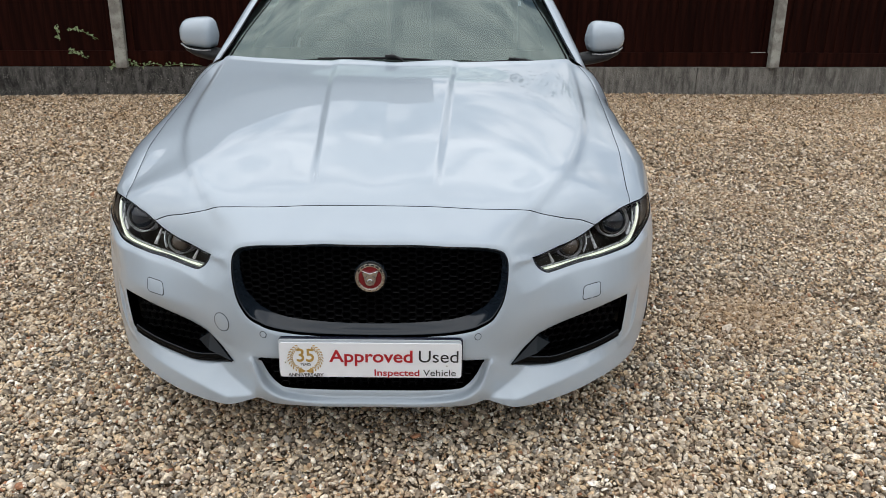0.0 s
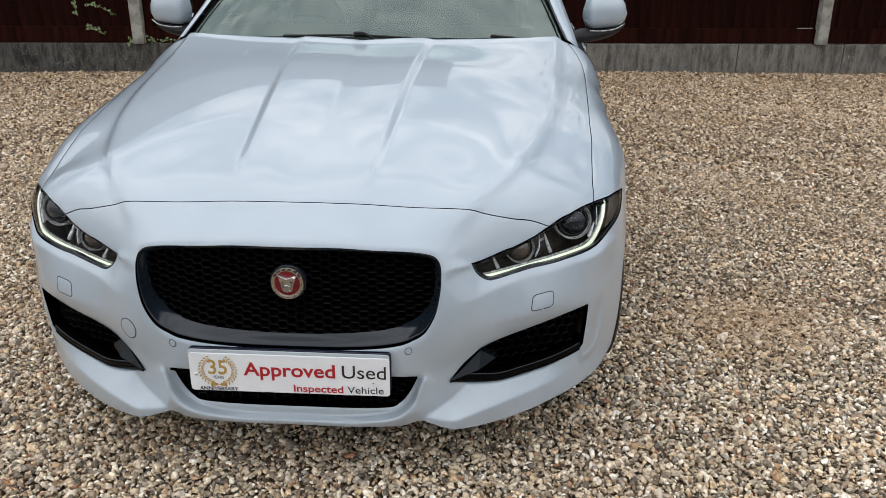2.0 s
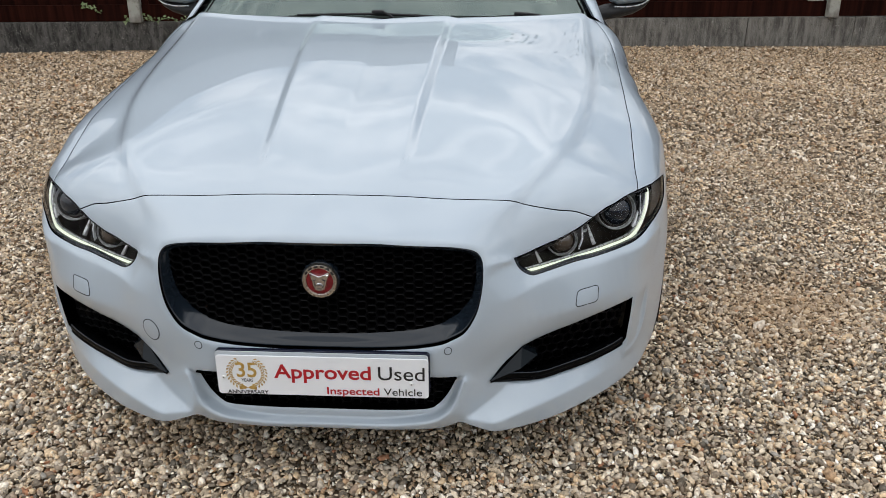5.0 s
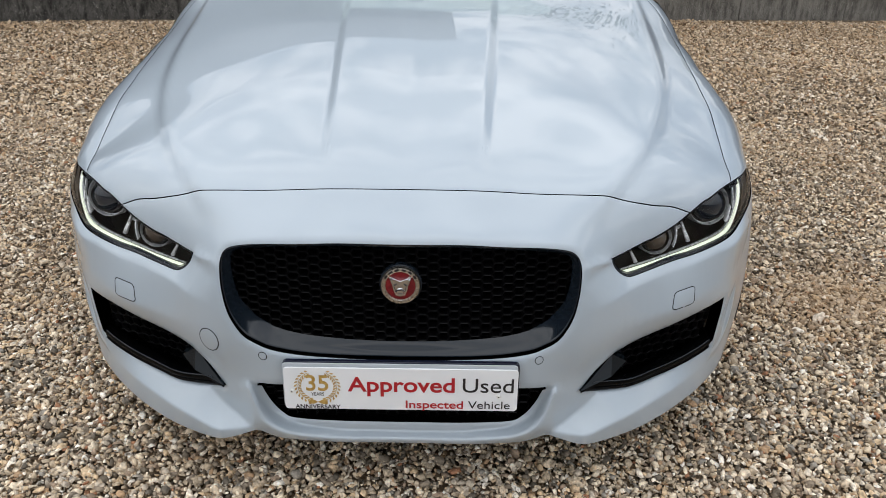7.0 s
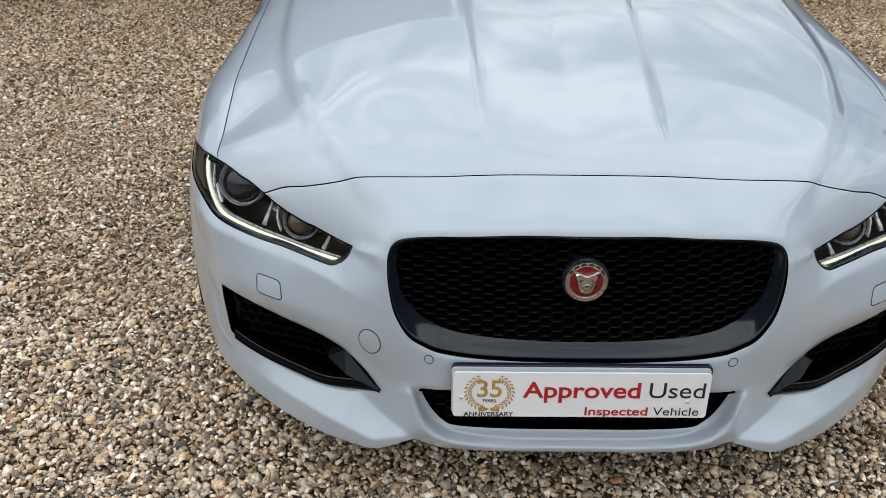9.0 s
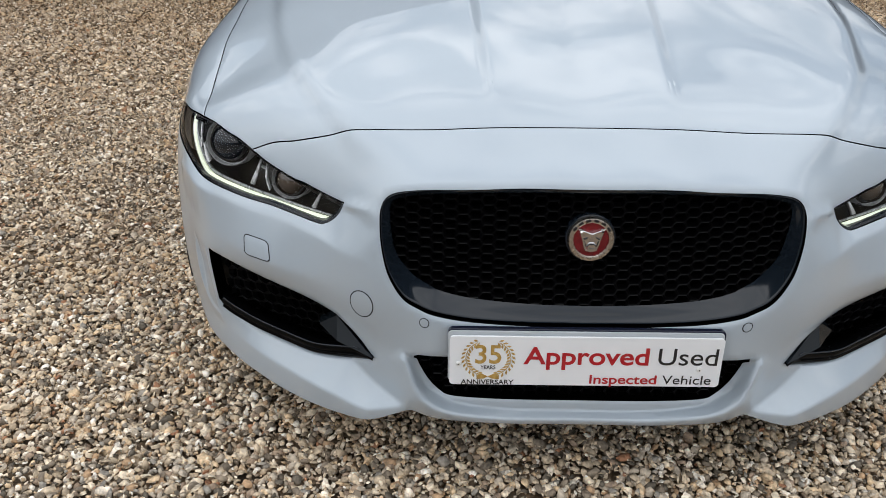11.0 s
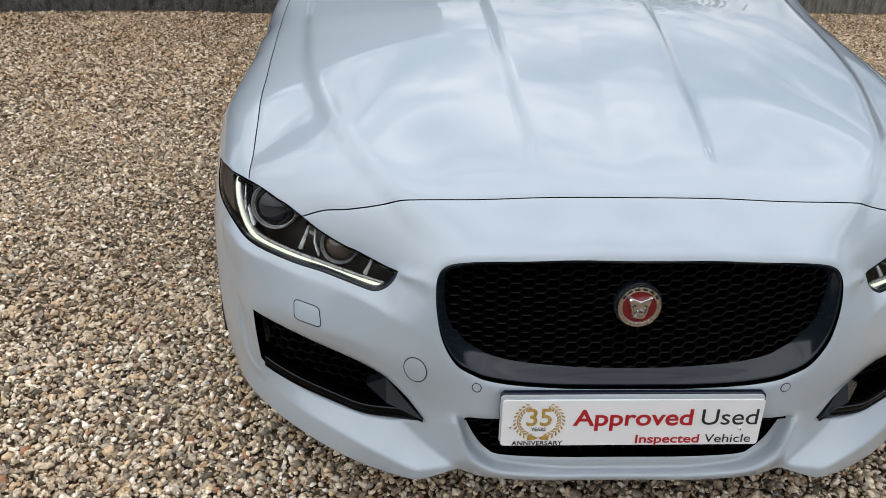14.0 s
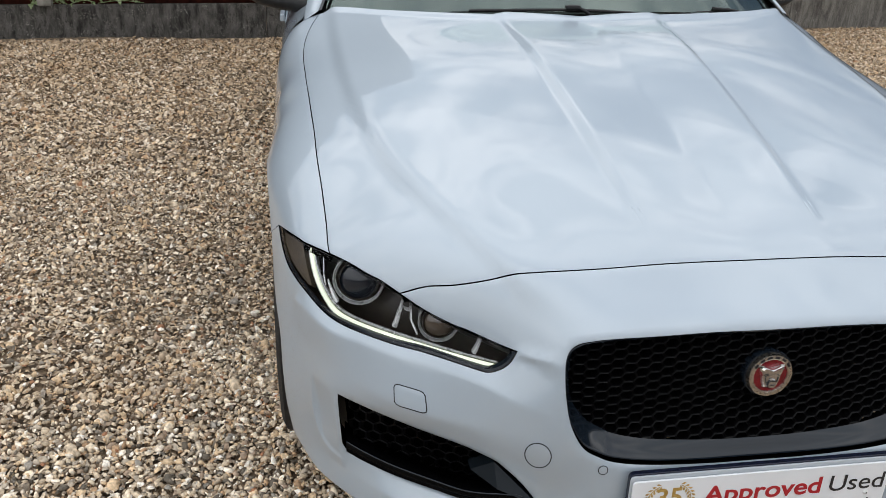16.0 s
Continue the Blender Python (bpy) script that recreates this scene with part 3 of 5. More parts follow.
VANE_FORM = Form(
    [(straight((.785, .268, .432), (.770, .288, .240), n=10), True), (flow([(.770, .288, .240), (.802, .312, .249), (.828, .337, .277), (.838, .352, .35), (.842, .352, .432)], 6), True), (straight((.842, .352, .432), (.785, .268, .432)), True)],
    [(flow(VANE, 6), False)])
CREASES = [flow(c, 12) for c in (CREST, SCOOP, LEDGE, VALLEY, RIDGE, SHELF, TUCK, HOLLOW, VANE, [(.770, .288, .240), (.802, .312, .249), (.828, .337, .277), (.838, .352, .35), (.842, .352, .432)])]
CREASES = [c[c[:, 0] > .003] for c in CREASES]


def skin(d):
    """Points of the whole skin in the unit directions d from the hub."""
    d = np.atleast_2d(d)
    p = smooth_skin(d)
    q = to_chart(HUB + d * (1, 1, 1))
    q[:, 0] = np.abs(q[:, 0])
    for f in (LOWER_FORM, CHEEK_FORM, VANE_FORM):
        near_by = np.where(((q > f.lo) & (q < f.hi)).all(1))[0]
        if not len(near_by):
            continue
        mid = f.depth(q[near_by])
        near_by, mid = near_by[~np.isnan(mid)], mid[~np.isnan(mid)]
        if not len(near_by):
            continue
        total = mid.copy()
        for k in range(6):
            r = f.depth(q[near_by] + (.0065 if f is VANE_FORM else .0032) * np.array((math.cos(k * 1.0472), math.sin(k * 1.0472))))
            total += np.where(np.isnan(r), mid, r)
        mid = total / 7
        if f is VANE_FORM:
            # the panel runs out smoothly into the corner of the bumper
            held = np.mean([~np.isnan(f.depth(q[near_by] + .010 * np.array((math.cos(k * .7854), math.sin(k * .7854))))) for k in range(8)], axis=0)
            held = step((held - .5) / .5)
            mid = held * mid + (1 - held) * np.linalg.norm(p[near_by] - HUB, axis=1)
        p[near_by] = HUB + d[near_by] * mid[:, None]
    return p


def inside(q, poly):
    x, y = q[:, 0], q[:, 1]
    hit = np.zeros(len(q), bool)
    a, b = poly, np.roll(poly, -1, 0)
    for (x0, y0), (x1, y1) in zip(a, b):
        if y0 != y1:
            hit ^= ((y0 > y) != (y1 > y)) & (x < (x1 - x0) * (y - y0) / (y1 - y0) + x0)
    return hit


def near(q, poly, limit):
    best = np.full(len(q), 9.0)
    for a, b in zip(poly, np.roll(poly, -1, 0)):
        ab = b - a
        t = np.clip(((q - a) @ ab) / max(ab @ ab, 1e-12), 0, 1)
        best = np.minimum(best, np.hypot(*(q - a - t[:, None] * ab).T))
    return best < limit


def inset(poly, g):
    """The outline moved inwards by g (outwards if negative)."""
    area = .5 * np.sum(poly[:, 0] * np.roll(poly[:, 1], -1) - np.roll(poly[:, 0], -1) * poly[:, 1])
    t = unit(np.roll(poly, -1, 0) - poly)
    n = np.column_stack([-t[:, 1], t[:, 0]]) * (1 if area > 0 else -1)
    m = n + np.roll(n, 1, 0)
    m = m / np.maximum((m * m).sum(1, keepdims=True) / 2, .5)
    return poly + g * m


def thin_out(poly, least):
    keep = [0]
    for i in range(1, len(poly)):
        if np.hypot(*(poly[i] - poly[keep[-1]])) > least:
            keep.append(i)
    if np.hypot(*(poly[keep[-1]] - poly[0])) < least:
        keep.pop()
    return poly[keep]


def skin_panel(name, outline, holes=(), gap=.0016, size=.013, depth=.016, hole_depth=.04, sink=0.0, lip=True, dark=False, lines=(), roll=.0035):
    """A body panel cut out of the skin along an outline given by points near it, with rolled edges.
    sink: how far the whole panel lies under the skin."""
    outer = inset(thin_out(to_chart(np.array(outline)), .0025), gap)
    rims = [outer] + [inset(thin_out(to_chart(np.array(h)), .0025), -gap) for h in holes]
    rolls = [inset(outer, .0035)] + [inset(h, -roll) for h in rims[1:]]
    lo, hi = outer.min(0), outer.max(0)
    gx, gy = np.meshgrid(np.arange(lo[0], hi[0], size), np.arange(lo[1], hi[1], size))
    grid = np.column_stack([gx.ravel() + .5 * size * (np.arange(gx.size) // gx.shape[1] % 2), gy.ravel()])
    ok = inside(grid, outer) & ~near(grid, outer, .0075)
    for h in rims[1:]:
        ok &= ~inside(grid, h) & ~near(grid, h, roll + .004)
    grid = grid[ok]
    runs = []
    for c in lines:
        line = thin_out(to_chart(c), .005)[:-1]
        across = unit(np.gradient(line, axis=0))[:, ::-1] * (-1, 1)
        for off in (-.004, 0, .004):
            c = line + off * across
            c = c[inside(c, outer) & ~near(c, outer, .004)]
            for h in rims[1:]:
                c = c[~inside(c, h) & ~near(c, h, roll + .0015)]
            if len(c) > 1:
                grid = grid[~near(grid, np.vstack([c, c[::-1]]), .0035)]
                runs.append(c)
    pts, edges = [], []
    for loop in rims + (rolls if lip else []):
        k = len(pts)
        pts += [Vector(p) for p in loop]
        edges += [(k + i, k + (i + 1) % len(loop)) for i in range(len(loop))]
    pts += [Vector(p) for p in grid]
    for c in runs:
        k = len(pts)
        pts += [Vector(p) for p in c]
        edges += [(k + i, k + i + 1) for i in range(len(c) - 1) if np.hypot(*(c[i + 1] - c[i])) < .02]
    v, _, f, _, _, _ = delaunay_2d_cdt(pts, edges, [], 0, 1e-6)
    q = np.array([tuple(p) for p in v])
    tri = np.array([t for t in f if len(t) == 3])
    mid = q[tri].mean(1)
    ok = inside(mid, outer)
    for h in rims[1:]:
        ok &= ~inside(mid, h)
    tri = tri[ok]
    d = from_chart(q)
    p = skin(d) - sink * d
    if lip:
        first = len(rims[0])
        drop = np.concatenate([np.full(first, .0008)] + [np.full(len(h), roll * .8) for h in rims[1:]])
        p[:len(drop)] -= drop[:, None] * d[:len(drop)]
    verts, faces = list(p), [tuple(t) for t in tri]
    for i, loop in enumerate(rims):
        e = from_chart(loop)
        top = skin(e) - (sink + (0 if not lip else roll * .8 if i else .0008)) * e
        k, n = len(verts), len(loop)
        back = np.array((0, 1, 0)) if i else -e
        deep = hole_depth if i else depth
        verts += list(top - (.0 if not lip else .0001) * e) + list(top + back * deep)
        faces += [(k + j, k + (j + 1) % n, k + n + (j + 1) % n, k + n + j) for j in range(n)]
    me = mesh_of(name, verts, faces)
    bm = bmesh.new()
    bm.from_mesh(me)
    bmesh.ops.recalc_face_normals(bm, faces=bm.faces)
    bm.faces.ensure_lookup_table()
    out = sum(f.normal.dot(f.calc_center_median() - Vector(HUB)) for f in bm.faces[:len(tri)])
    if out < 0:
        bmesh.ops.reverse_faces(bm, faces=bm.faces)
    # turned-in faces take the near-black second slot as painted gap shade
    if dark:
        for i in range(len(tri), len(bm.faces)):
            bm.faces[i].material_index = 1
    bm.to_mesh(me)
    bm.free()
    return me


def facing(me, centre):
    """Turns the faces of an open sheet away from a point."""
    bm = bmesh.new()
    bm.from_mesh(me)
    if sum(f.normal.dot(f.calc_center_median() - Vector(centre)) * f.calc_area() for f in bm.faces) < 0:
        bmesh.ops.reverse_faces(bm, faces=bm.faces)
    bm.to_mesh(me)
    bm.free()
    return me


def under(p, depth):
    """Points brought onto the skin and sunk by depth."""
    e = unit(np.atleast_2d(np.array(p, float)) - HUB)
    return skin(e) - np.asarray(depth).reshape(-1, 1) * e


def strip(name, path, width, depth, thick=.004, n=5):
    """A flat ribbon that follows the skin at a depth."""
    c = flow(path, n) if len(path) > 2 else np.linspace(path[0], path[1], n)
    q = to_chart(c)
    t = unit(np.gradient(q, axis=0))
    w = np.column_stack([-t[:, 1], t[:, 0]]) * (np.interp(np.linspace(0, 1, len(q)), np.linspace(0, 1, np.size(width)), np.atleast_1d(width))[:, None] / 2)
    dd = np.interp(np.linspace(0, 1, len(q)), np.linspace(0, 1, np.size(depth)), np.atleast_1d(depth))
    rows = []
    a, b = from_chart(q + w / 1.15), from_chart(q - w / 1.15)
    for i in range(len(q)):
        pa, pb = skin(a[i:i + 1])[0] - dd[i] * a[i], skin(b[i:i + 1])[0] - dd[i] * b[i]
        rows.append([pa, pa * .5 + pb * .5 + .15 * thick * a[i], pb, pb - thick * b[i], pa - thick * a[i]])
    me = loft(rows, name, True)
    return me


# ---- ground, boundary wall and fence ----
def bank(x, y):
    """Gravel heaped a little against one end of the boundary wall, and sinking towards the other."""
    return .042 * step((y - 4.9 - .131 * x) / 1.3) * step((-x - 1.2) / 1.6) - .060 * step((y - 3.6) / 3) * step((x - .3) / 5.5)


def ground():
    rnd = np.random.RandomState(3)
    xs = np.concatenate([np.linspace(-400, -8, 8), np.linspace(-6, 7, 66), np.linspace(9, 400, 8)])
    ys = np.concatenate([np.linspace(-400, -5, 8), np.linspace(-3, 7, 51), np.linspace(9, 400, 8)])
    rows = [[(x, y, -.025 + .006 * noise.noise(Vector((x * .6, y * .6, 0))) + bank(x, y)) for x in xs] for y in ys]
    me = loft(rows, "ground")
    me.materials.append(BED)
    tagged(new("ground", me), "gravel yard bed of tan and grey flint", "ground", kind="structure")


def stones(name, count, spot, sizes, shape, seed):
    """Loose stones, scattered over a rectangle; they are open below, where they lie in the bed."""
    rnd = np.random.RandomState(seed)
    bm = bmesh.new()
    if shape in ("lump", "boulder"):
        bmesh.ops.create_icosphere(bm, subdivisions=1 if shape == "lump" else 2, radius=1)
        bmesh.ops.delete(bm, geom=[v for v in bm.verts if v.co.z < (-.9 if shape == "lump" else -.6)], context="VERTS")
    else:
        [bm.verts.new((math.cos(a), math.sin(a), -.35)) for a in np.linspace(0, 2 * math.pi, 6 if shape == "chip" else 5)[:-1]]
        bm.verts.new((.2, .1, .85))
        bmesh.ops.convex_hull(bm, input=bm.verts)
        bmesh.ops.delete(bm, geom=[f for f in bm.faces if f.calc_center_median().z < -.3], context="FACES_ONLY")
        bmesh.ops.triangulate(bm, faces=bm.faces[:])
    bm.verts.index_update()
    base = np.array([v.co[:] for v in bm.verts])
    tri = np.array([[v.index for v in f.verts] for f in bm.faces])
    bm.free()
    x0, x1, y0, y1 = spot
    aspect = (x1 - x0) / (y1 - y0)
    ny = int(math.sqrt(count / aspect))
    nx = int(count / ny)
    gx, gy = np.meshgrid((np.arange(nx) + .5) / nx, (np.arange(ny) + .5) / ny)
    px = x0 + (x1 - x0) * (gx.ravel() + rnd.uniform(-.75, .75, nx * ny) / nx)
    py = y0 + (y1 - y0) * (gy.ravel() + rnd.uniform(-.75, .75, nx * ny) / ny)
    ok = ~((np.abs(px) < .78) & (py > .75) & (py < 4.5)) & (py < 6.20 + .131 * px)
    # ragged edges
    rim = np.minimum(np.minimum(px - x0, x1 - px), np.minimum(py - y0, y1 - py))
    ok &= rim > rnd.uniform(0, .3, len(px)) * (1 + np.sin(px * 5 + py * 3))
    px, py = px[ok], py[ok]
    n, k = len(px), len(base)
    shapes = base[None] * (1 + rnd.uniform(-.34, .34, (24, k, 1)))
    v = shapes[rnd.randint(0, 24, n)]
    r = rnd.gamma(6.0, 1 / 6.0, n).clip(.5, 1.9) * sizes
    sc = np.column_stack([r * rnd.uniform(.8, 1.25, n), r * rnd.uniform(.55, .90, n), r * rnd.uniform(.36, .62, n)])
    v = v * sc[:, None]
    a, b, c = rnd.uniform(0, 6.283, n), rnd.normal(0, .52, n), rnd.normal(0, .52, n)
    y, z = v[..., 1] * np.cos(b)[:, None] - v[..., 2] * np.sin(b)[:, None], v[..., 1] * np.sin(b)[:, None] + v[..., 2] * np.cos(b)[:, None]
    x, z = v[..., 0] * np.cos(c)[:, None] + z * np.sin(c)[:, None], -v[..., 0] * np.sin(c)[:, None] + z * np.cos(c)[:, None]
    x, y = x * np.cos(a)[:, None] - y * np.sin(a)[:, None], x * np.sin(a)[:, None] + y * np.cos(a)[:, None]
    wave = .006 * np.sin(px * 2.1 + 1) * np.sin(py * 1.7) + .005 * np.sin(px * 5.3) * np.sin(py * 4.1 + 2)
    co = np.stack([x + px[:, None], y + py[:, None], z + (wave + bank(px, py) + rnd.uniform(-.014, .005, n) - .004)[:, None]], -1).reshape(-1, 3)
    f = (tri[None] + (np.arange(n) * k)[:, None, None]).reshape(-1, 3)
    me = bpy.data.meshes.new(name)
    me.vertices.add(len(co))
    me.vertices.foreach_set("co", co.ravel().astype(np.float32))
    me.loops.add(f.size)
    me.loops.foreach_set("vertex_index", f.ravel().astype(np.int32))
    me.polygons.add(len(f))
    me.polygons.foreach_set("loop_start", np.arange(0, f.size, 3, dtype=np.int32))
    me.polygons.foreach_set("loop_total", np.full(len(f), 3, np.int32))
    if shape == "boulder":
        me.polygons.foreach_set("use_smooth", np.ones(len(f), bool))
    me.update(calc_edges=True)
    me.validate()
    me.materials.append(STONE)
    return tagged(new(name, me), "loose flint gravel in tan, grey, cream and rust tones", "gravel", kind="stuff")


WALL = pose(0, 6.34, -.012, 0, .53, math.degrees(math.atan(.131)))


def boundary():
    """Low concrete boards, concrete posts and dark boarded fence; the line runs slightly askew to the car."""
    wall = tagged(thing("boundary_wall", "", ""), "", "", kind="structure")
    wall.matrix_basis = WALL
    cuts = [-9.3, -6.3, -1.2, 1.35, 2.86, 3.93, 7.4, 10.6]
    for a, b in zip(cuts, cuts[1:]):
        rnd = random.Random(int(a * 10))
        bm = box(b - a - .005, .06, .34, .009, Matrix.Translation(((a + b) / 2, .03, .09 + rnd.uniform(-.006, .006))))
        part("concrete_board", bm, NEW_CONCRETE if a > 1 else CONCRETE, wall)
    fence = tagged(thing("fence", "", ""), "", "", kind="structure")
    fence.matrix_basis = WALL
    shared = bpy.data.meshes.new("fence_board")
    bm = bmesh.new()
    w, h = .125, 1.62
    prof = [(-w / 2, .0), (w / 2, .008), (w / 2, .020), (-w / 2, .007)]
    for z in (0, h):
        for x, y in prof:
            bm.verts.new((x, y, z))
    bm.verts.ensure_lookup_table()
    for i in range(4):
        j = (i + 1) % 4
        bm.faces.new([bm.verts[k] for k in (i, j, j + 4, i + 4)])
    bm.faces.new([bm.verts[k] for k in (3, 2, 1, 0)])
    bm.faces.new([bm.verts[k] for k in (4, 5, 6, 7)])
    bmesh.ops.recalc_face_normals(bm, faces=bm.faces)
    bm.to_mesh(shared)
    bm.free()
    shared.materials.append(FENCE)
    rnd = random.Random(5)
    x = -9.2
    while x < 10.5:
        part("fence_board", shared, None, fence, m=pose(x, .045 + rnd.uniform(-.002, .002), .40 + rnd.uniform(-.004, .004), 0, rnd.uniform(-.15, .15), 0))
        x += .104
    for a, b in ((-9.3, -6.09), (-6.03, -2.92), (-2.86, .33), (.39, 3.62), (3.72, 6.83), (6.89, 10.6)):
        part("base_rail", box(b - a, .028, .145, .004, Matrix.Translation(((a + b) / 2, .022, .335))), FENCE, fence)
        part("top_rail", box(b - a, .04, .06, .006, Matrix.Translation(((a + b) / 2, .035, 2.03))), FENCE, fence)
    for i, (x, lean) in enumerate(((-6.06, 0), (-2.885, -.6), (.36, 0), (3.67, -1.1), (6.86, 0))):
        p = tagged(thing("fence_post", "pale weathered concrete fence post on the boundary line", "fence post", "fence posts"))
        p.matrix_basis = WALL @ pose(x, -.012, .258, 0, lean, 0)
        part("shaft", box(.105, .10, 1.95, .012, Matrix.Translation((0, 0, .975))), POST, p)
    for x in (-2.965, -2.795, 3.575, 3.765):
        part("edge_batten", box(.055, .022, 1.62, .004, Matrix.Translation((x, .028, 1.21))), FENCE, fence)
    part("split_edge", box(.16, .010, .007, .002, pose(3.50, .004, .412, 0, -1.0, 0)), POST, fence, "pale split along the rail")


def ivy(x, z, run, count, seed, scatter):
    """A sprig whose leaves follow a stem that runs by (across, up) from its start."""
    rnd = random.Random(seed)
    plant = tagged(thing("ivy", "small green ivy sprig growing through the dark fence", "ivy", "ivy sprigs"))
    plant.matrix_basis = WALL @ pose(x, .012, z)
    verts, faces = [], []
    for i in range(count):
        f = (i + rnd.random()) / count
        s = rnd.uniform(.011, .022) * (1.1 - .45 * f)
        m = pose(run[0] * f + rnd.uniform(-1, 1) * scatter, rnd.uniform(-.035, -.008), run[1] * f + .02 * math.sin(3.1 * f) + rnd.uniform(-1, 1) * scatter, rnd.uniform(50, 115), rnd.uniform(-60, 60), rnd.uniform(-40, 40))
        k = len(verts)
        for px, py, pz in ((0, 0, 0), (.5, -.15, .1), (1.0, .1, .0), (.55, .55, .12), (0, 1.35, 0), (-.55, .55, .12), (-1.0, .1, 0), (-.5, -.15, .1), (0, .45, .1)):
            verts.append(m @ Vector((px * s, py * s, pz * s)))
        faces += [(k + j, k + j + 1, k + 8) for j in range(7)] + [(k + 7, k, k + 8)]
    part("leaves", mesh_of("leaves", verts, faces, False), LEAF, plant)
    part("stem", sweep(flow([(0, -.008, 0), (run[0] * .5, -.012, run[1] * .5 + .02), (run[0], -.008, run[1])], 4), .0022, 5, "stem"), LEAF, plant)


ground()
boundary()

# ---- outlines on the front skin (right-hand half, metres) ----
LAMP_TOP = [(.895, .585, .660), (.848, .467, .678), (.837, .446, .679), (.788, .378, .684), (.750, .334, .682), (.718, .301, .674), (.694, .282, .668), (.660, .254, .653),
            (.620, .226, .633), (.569, .195, .615), (.543, .180, .610), (.494, .145, .600), (.463, .118, .598)]
LAMP_LOW = [(.463, .118, .598), (.473, .116, .580), (.486, .119, .565), (.505, .127, .552), (.521, .136, .549), (.572, .165, .555), (.622, .191, .562), (.684, .221, .568),
            (.757, .272, .575), (.800, .322, .579), (.832, .380, .593), (.866, .455, .615), (.884, .515, .638), (.895, .585, .660)]
SHUT = [(.660, .254, .653), (.617, .232, .680), (.571, .214, .689), (.535, .206, .695), (.508, .2015, .701), (.475, .198, .709), (.41, .190, .718), (.27, .186, .726),
        (.147, .188, .727), (0, .184, .730)]
FLANK = [(.788, .378, .684), (.791, .45, .707), (.80, .6, .755), (.81, .8, .797), (.82, 1.0, .823), (.83, 1.2, .845), (.836, 1.35, .865), (.826, 1.46, .893), (.785, 1.60, .943)]
COWL = [(.785, 1.60, .943), (.68, 1.54, .953), (.55, 1.485, .965), (.30, 1.425, .976), (0, 1.38, .984)]
LIP = [(0, .034, .152), (.15, .032, .153), (.26, .035, .157), (.30, .036, .164), (.335, .038, .176), (.365, .033, .171), (.40, .029, .162), (.43, .027, .160), (.475, .047, .157), (.54, .082, .156), (.60, .122, .156), (.673, .184, .156), (.758, .272, .156), (.83, .365, .162), (.885, .46, .2)]
ARCH_FRONT = [(.885, .46, .2), (.895, .468, .27), (.898, .470, .36), (.900, .48, .46), (.912, .55, .56), (.92, .625, .632)]
GRILLE = [(0, .048, .658), (.13, .049, .658), (.25, .054, .653), (.335, .062, .645), (.371, .067, .634), (.386, .062, .614), (.389, .050, .580), (.386, .039, .539), (.375, .032, .490),
          (.350, .029, .443), (.32, .028, .421), (.285, .028, .405), (.215, .031, .391), (.1, .034, .382), (0, .036, .380)]
INTAKE_TOP = [(0, .03, .311), (.26, .03, .311), (.328, .036, .311)]
INTAKE_LOW = [(.328, .036, .311)] + [(x, y, z + .0008) for x, y, z in OPENING[-2:1:-1]] + [(0, .041, .2048)]
FOG_TOP = [(.785, .270, .424), (.65, .185, .402), (.55, .130, .383), (.490, .099, .366)]


def whole(half):
    """An open half outline from the middle to the middle, made whole."""
    h = np.array(half)
    return np.vstack([h, mirrored(h)[::-1][1:-1]])


def joined(*runs):
    out = []
    for r in runs:
        out += [p for p in (r[:-1])]
    return np.array(out + [runs[-1][-1]])


lamp_outline = joined(flow(LAMP_TOP, 4), flow(LAMP_LOW, 4))[:-1]
grille_hole = whole(flow(GRILLE, 5))
intake_hole = whole(joined(flow(INTAKE_TOP, 8), flow(INTAKE_LOW, 5)))
fog_hole = joined(flow(FOG_TOP, 8), flow(FOG_IN, 8), flow(FOG_LOW, 8), np.linspace(FOG_LOW[-1], FOG_TOP[0], 10))[:-1]
bumper_outline = whole(joined(flow(LIP, 6), flow(ARCH_FRONT, 6), np.linspace(ARCH_FRONT[-1], LAMP_LOW[-1], 6), flow(LAMP_LOW, 4)[::-1], flow(LAMP_TOP[7:], 4)[::-1], flow(SHUT, 6)))
bonnet_outline = whole(joined(flow(SHUT, 6)[::-1], flow(LAMP_TOP[3:8], 4)[::-1], flow(FLANK, 8), flow(COWL, 8)))
WHEEL_Y, WHEEL_Z, ARCH_R = .83, .331, .365
arch = [(.925, WHEEL_Y - ARCH_R * math.cos(a), WHEEL_Z + ARCH_R * math.sin(a)) for a in np.linspace(.97, math.pi + .18, 30)]
wing_outline = joined(flow(LAMP_TOP[:4], 4)[::-1], np.linspace(LAMP_TOP[0], arch[0], 6), np.array(arch), np.linspace(arch[-1], (.92, 1.25, .19), 4), np.linspace((.92, 1.25, .19), (.92, 1.62, .19), 12),
                      flow([(.92, 1.62, .19), (.925, 1.62, .5), (.925, 1.63, .7), (.90, 1.63, .86), (.85, 1.62, .905), (.785, 1.60, .943)], 8), flow(FLANK, 8)[::-1])[:-1]

car = thing("car", "white four-door saloon car parked on gravel, black grille, lit headlamps", "car")


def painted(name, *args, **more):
    """A painted panel with turned-in edges coloured near-black as the shade of the gaps."""
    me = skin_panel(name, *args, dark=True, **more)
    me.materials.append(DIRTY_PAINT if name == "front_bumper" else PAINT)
    me.materials.append(SHADE_BLACK)
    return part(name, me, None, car)


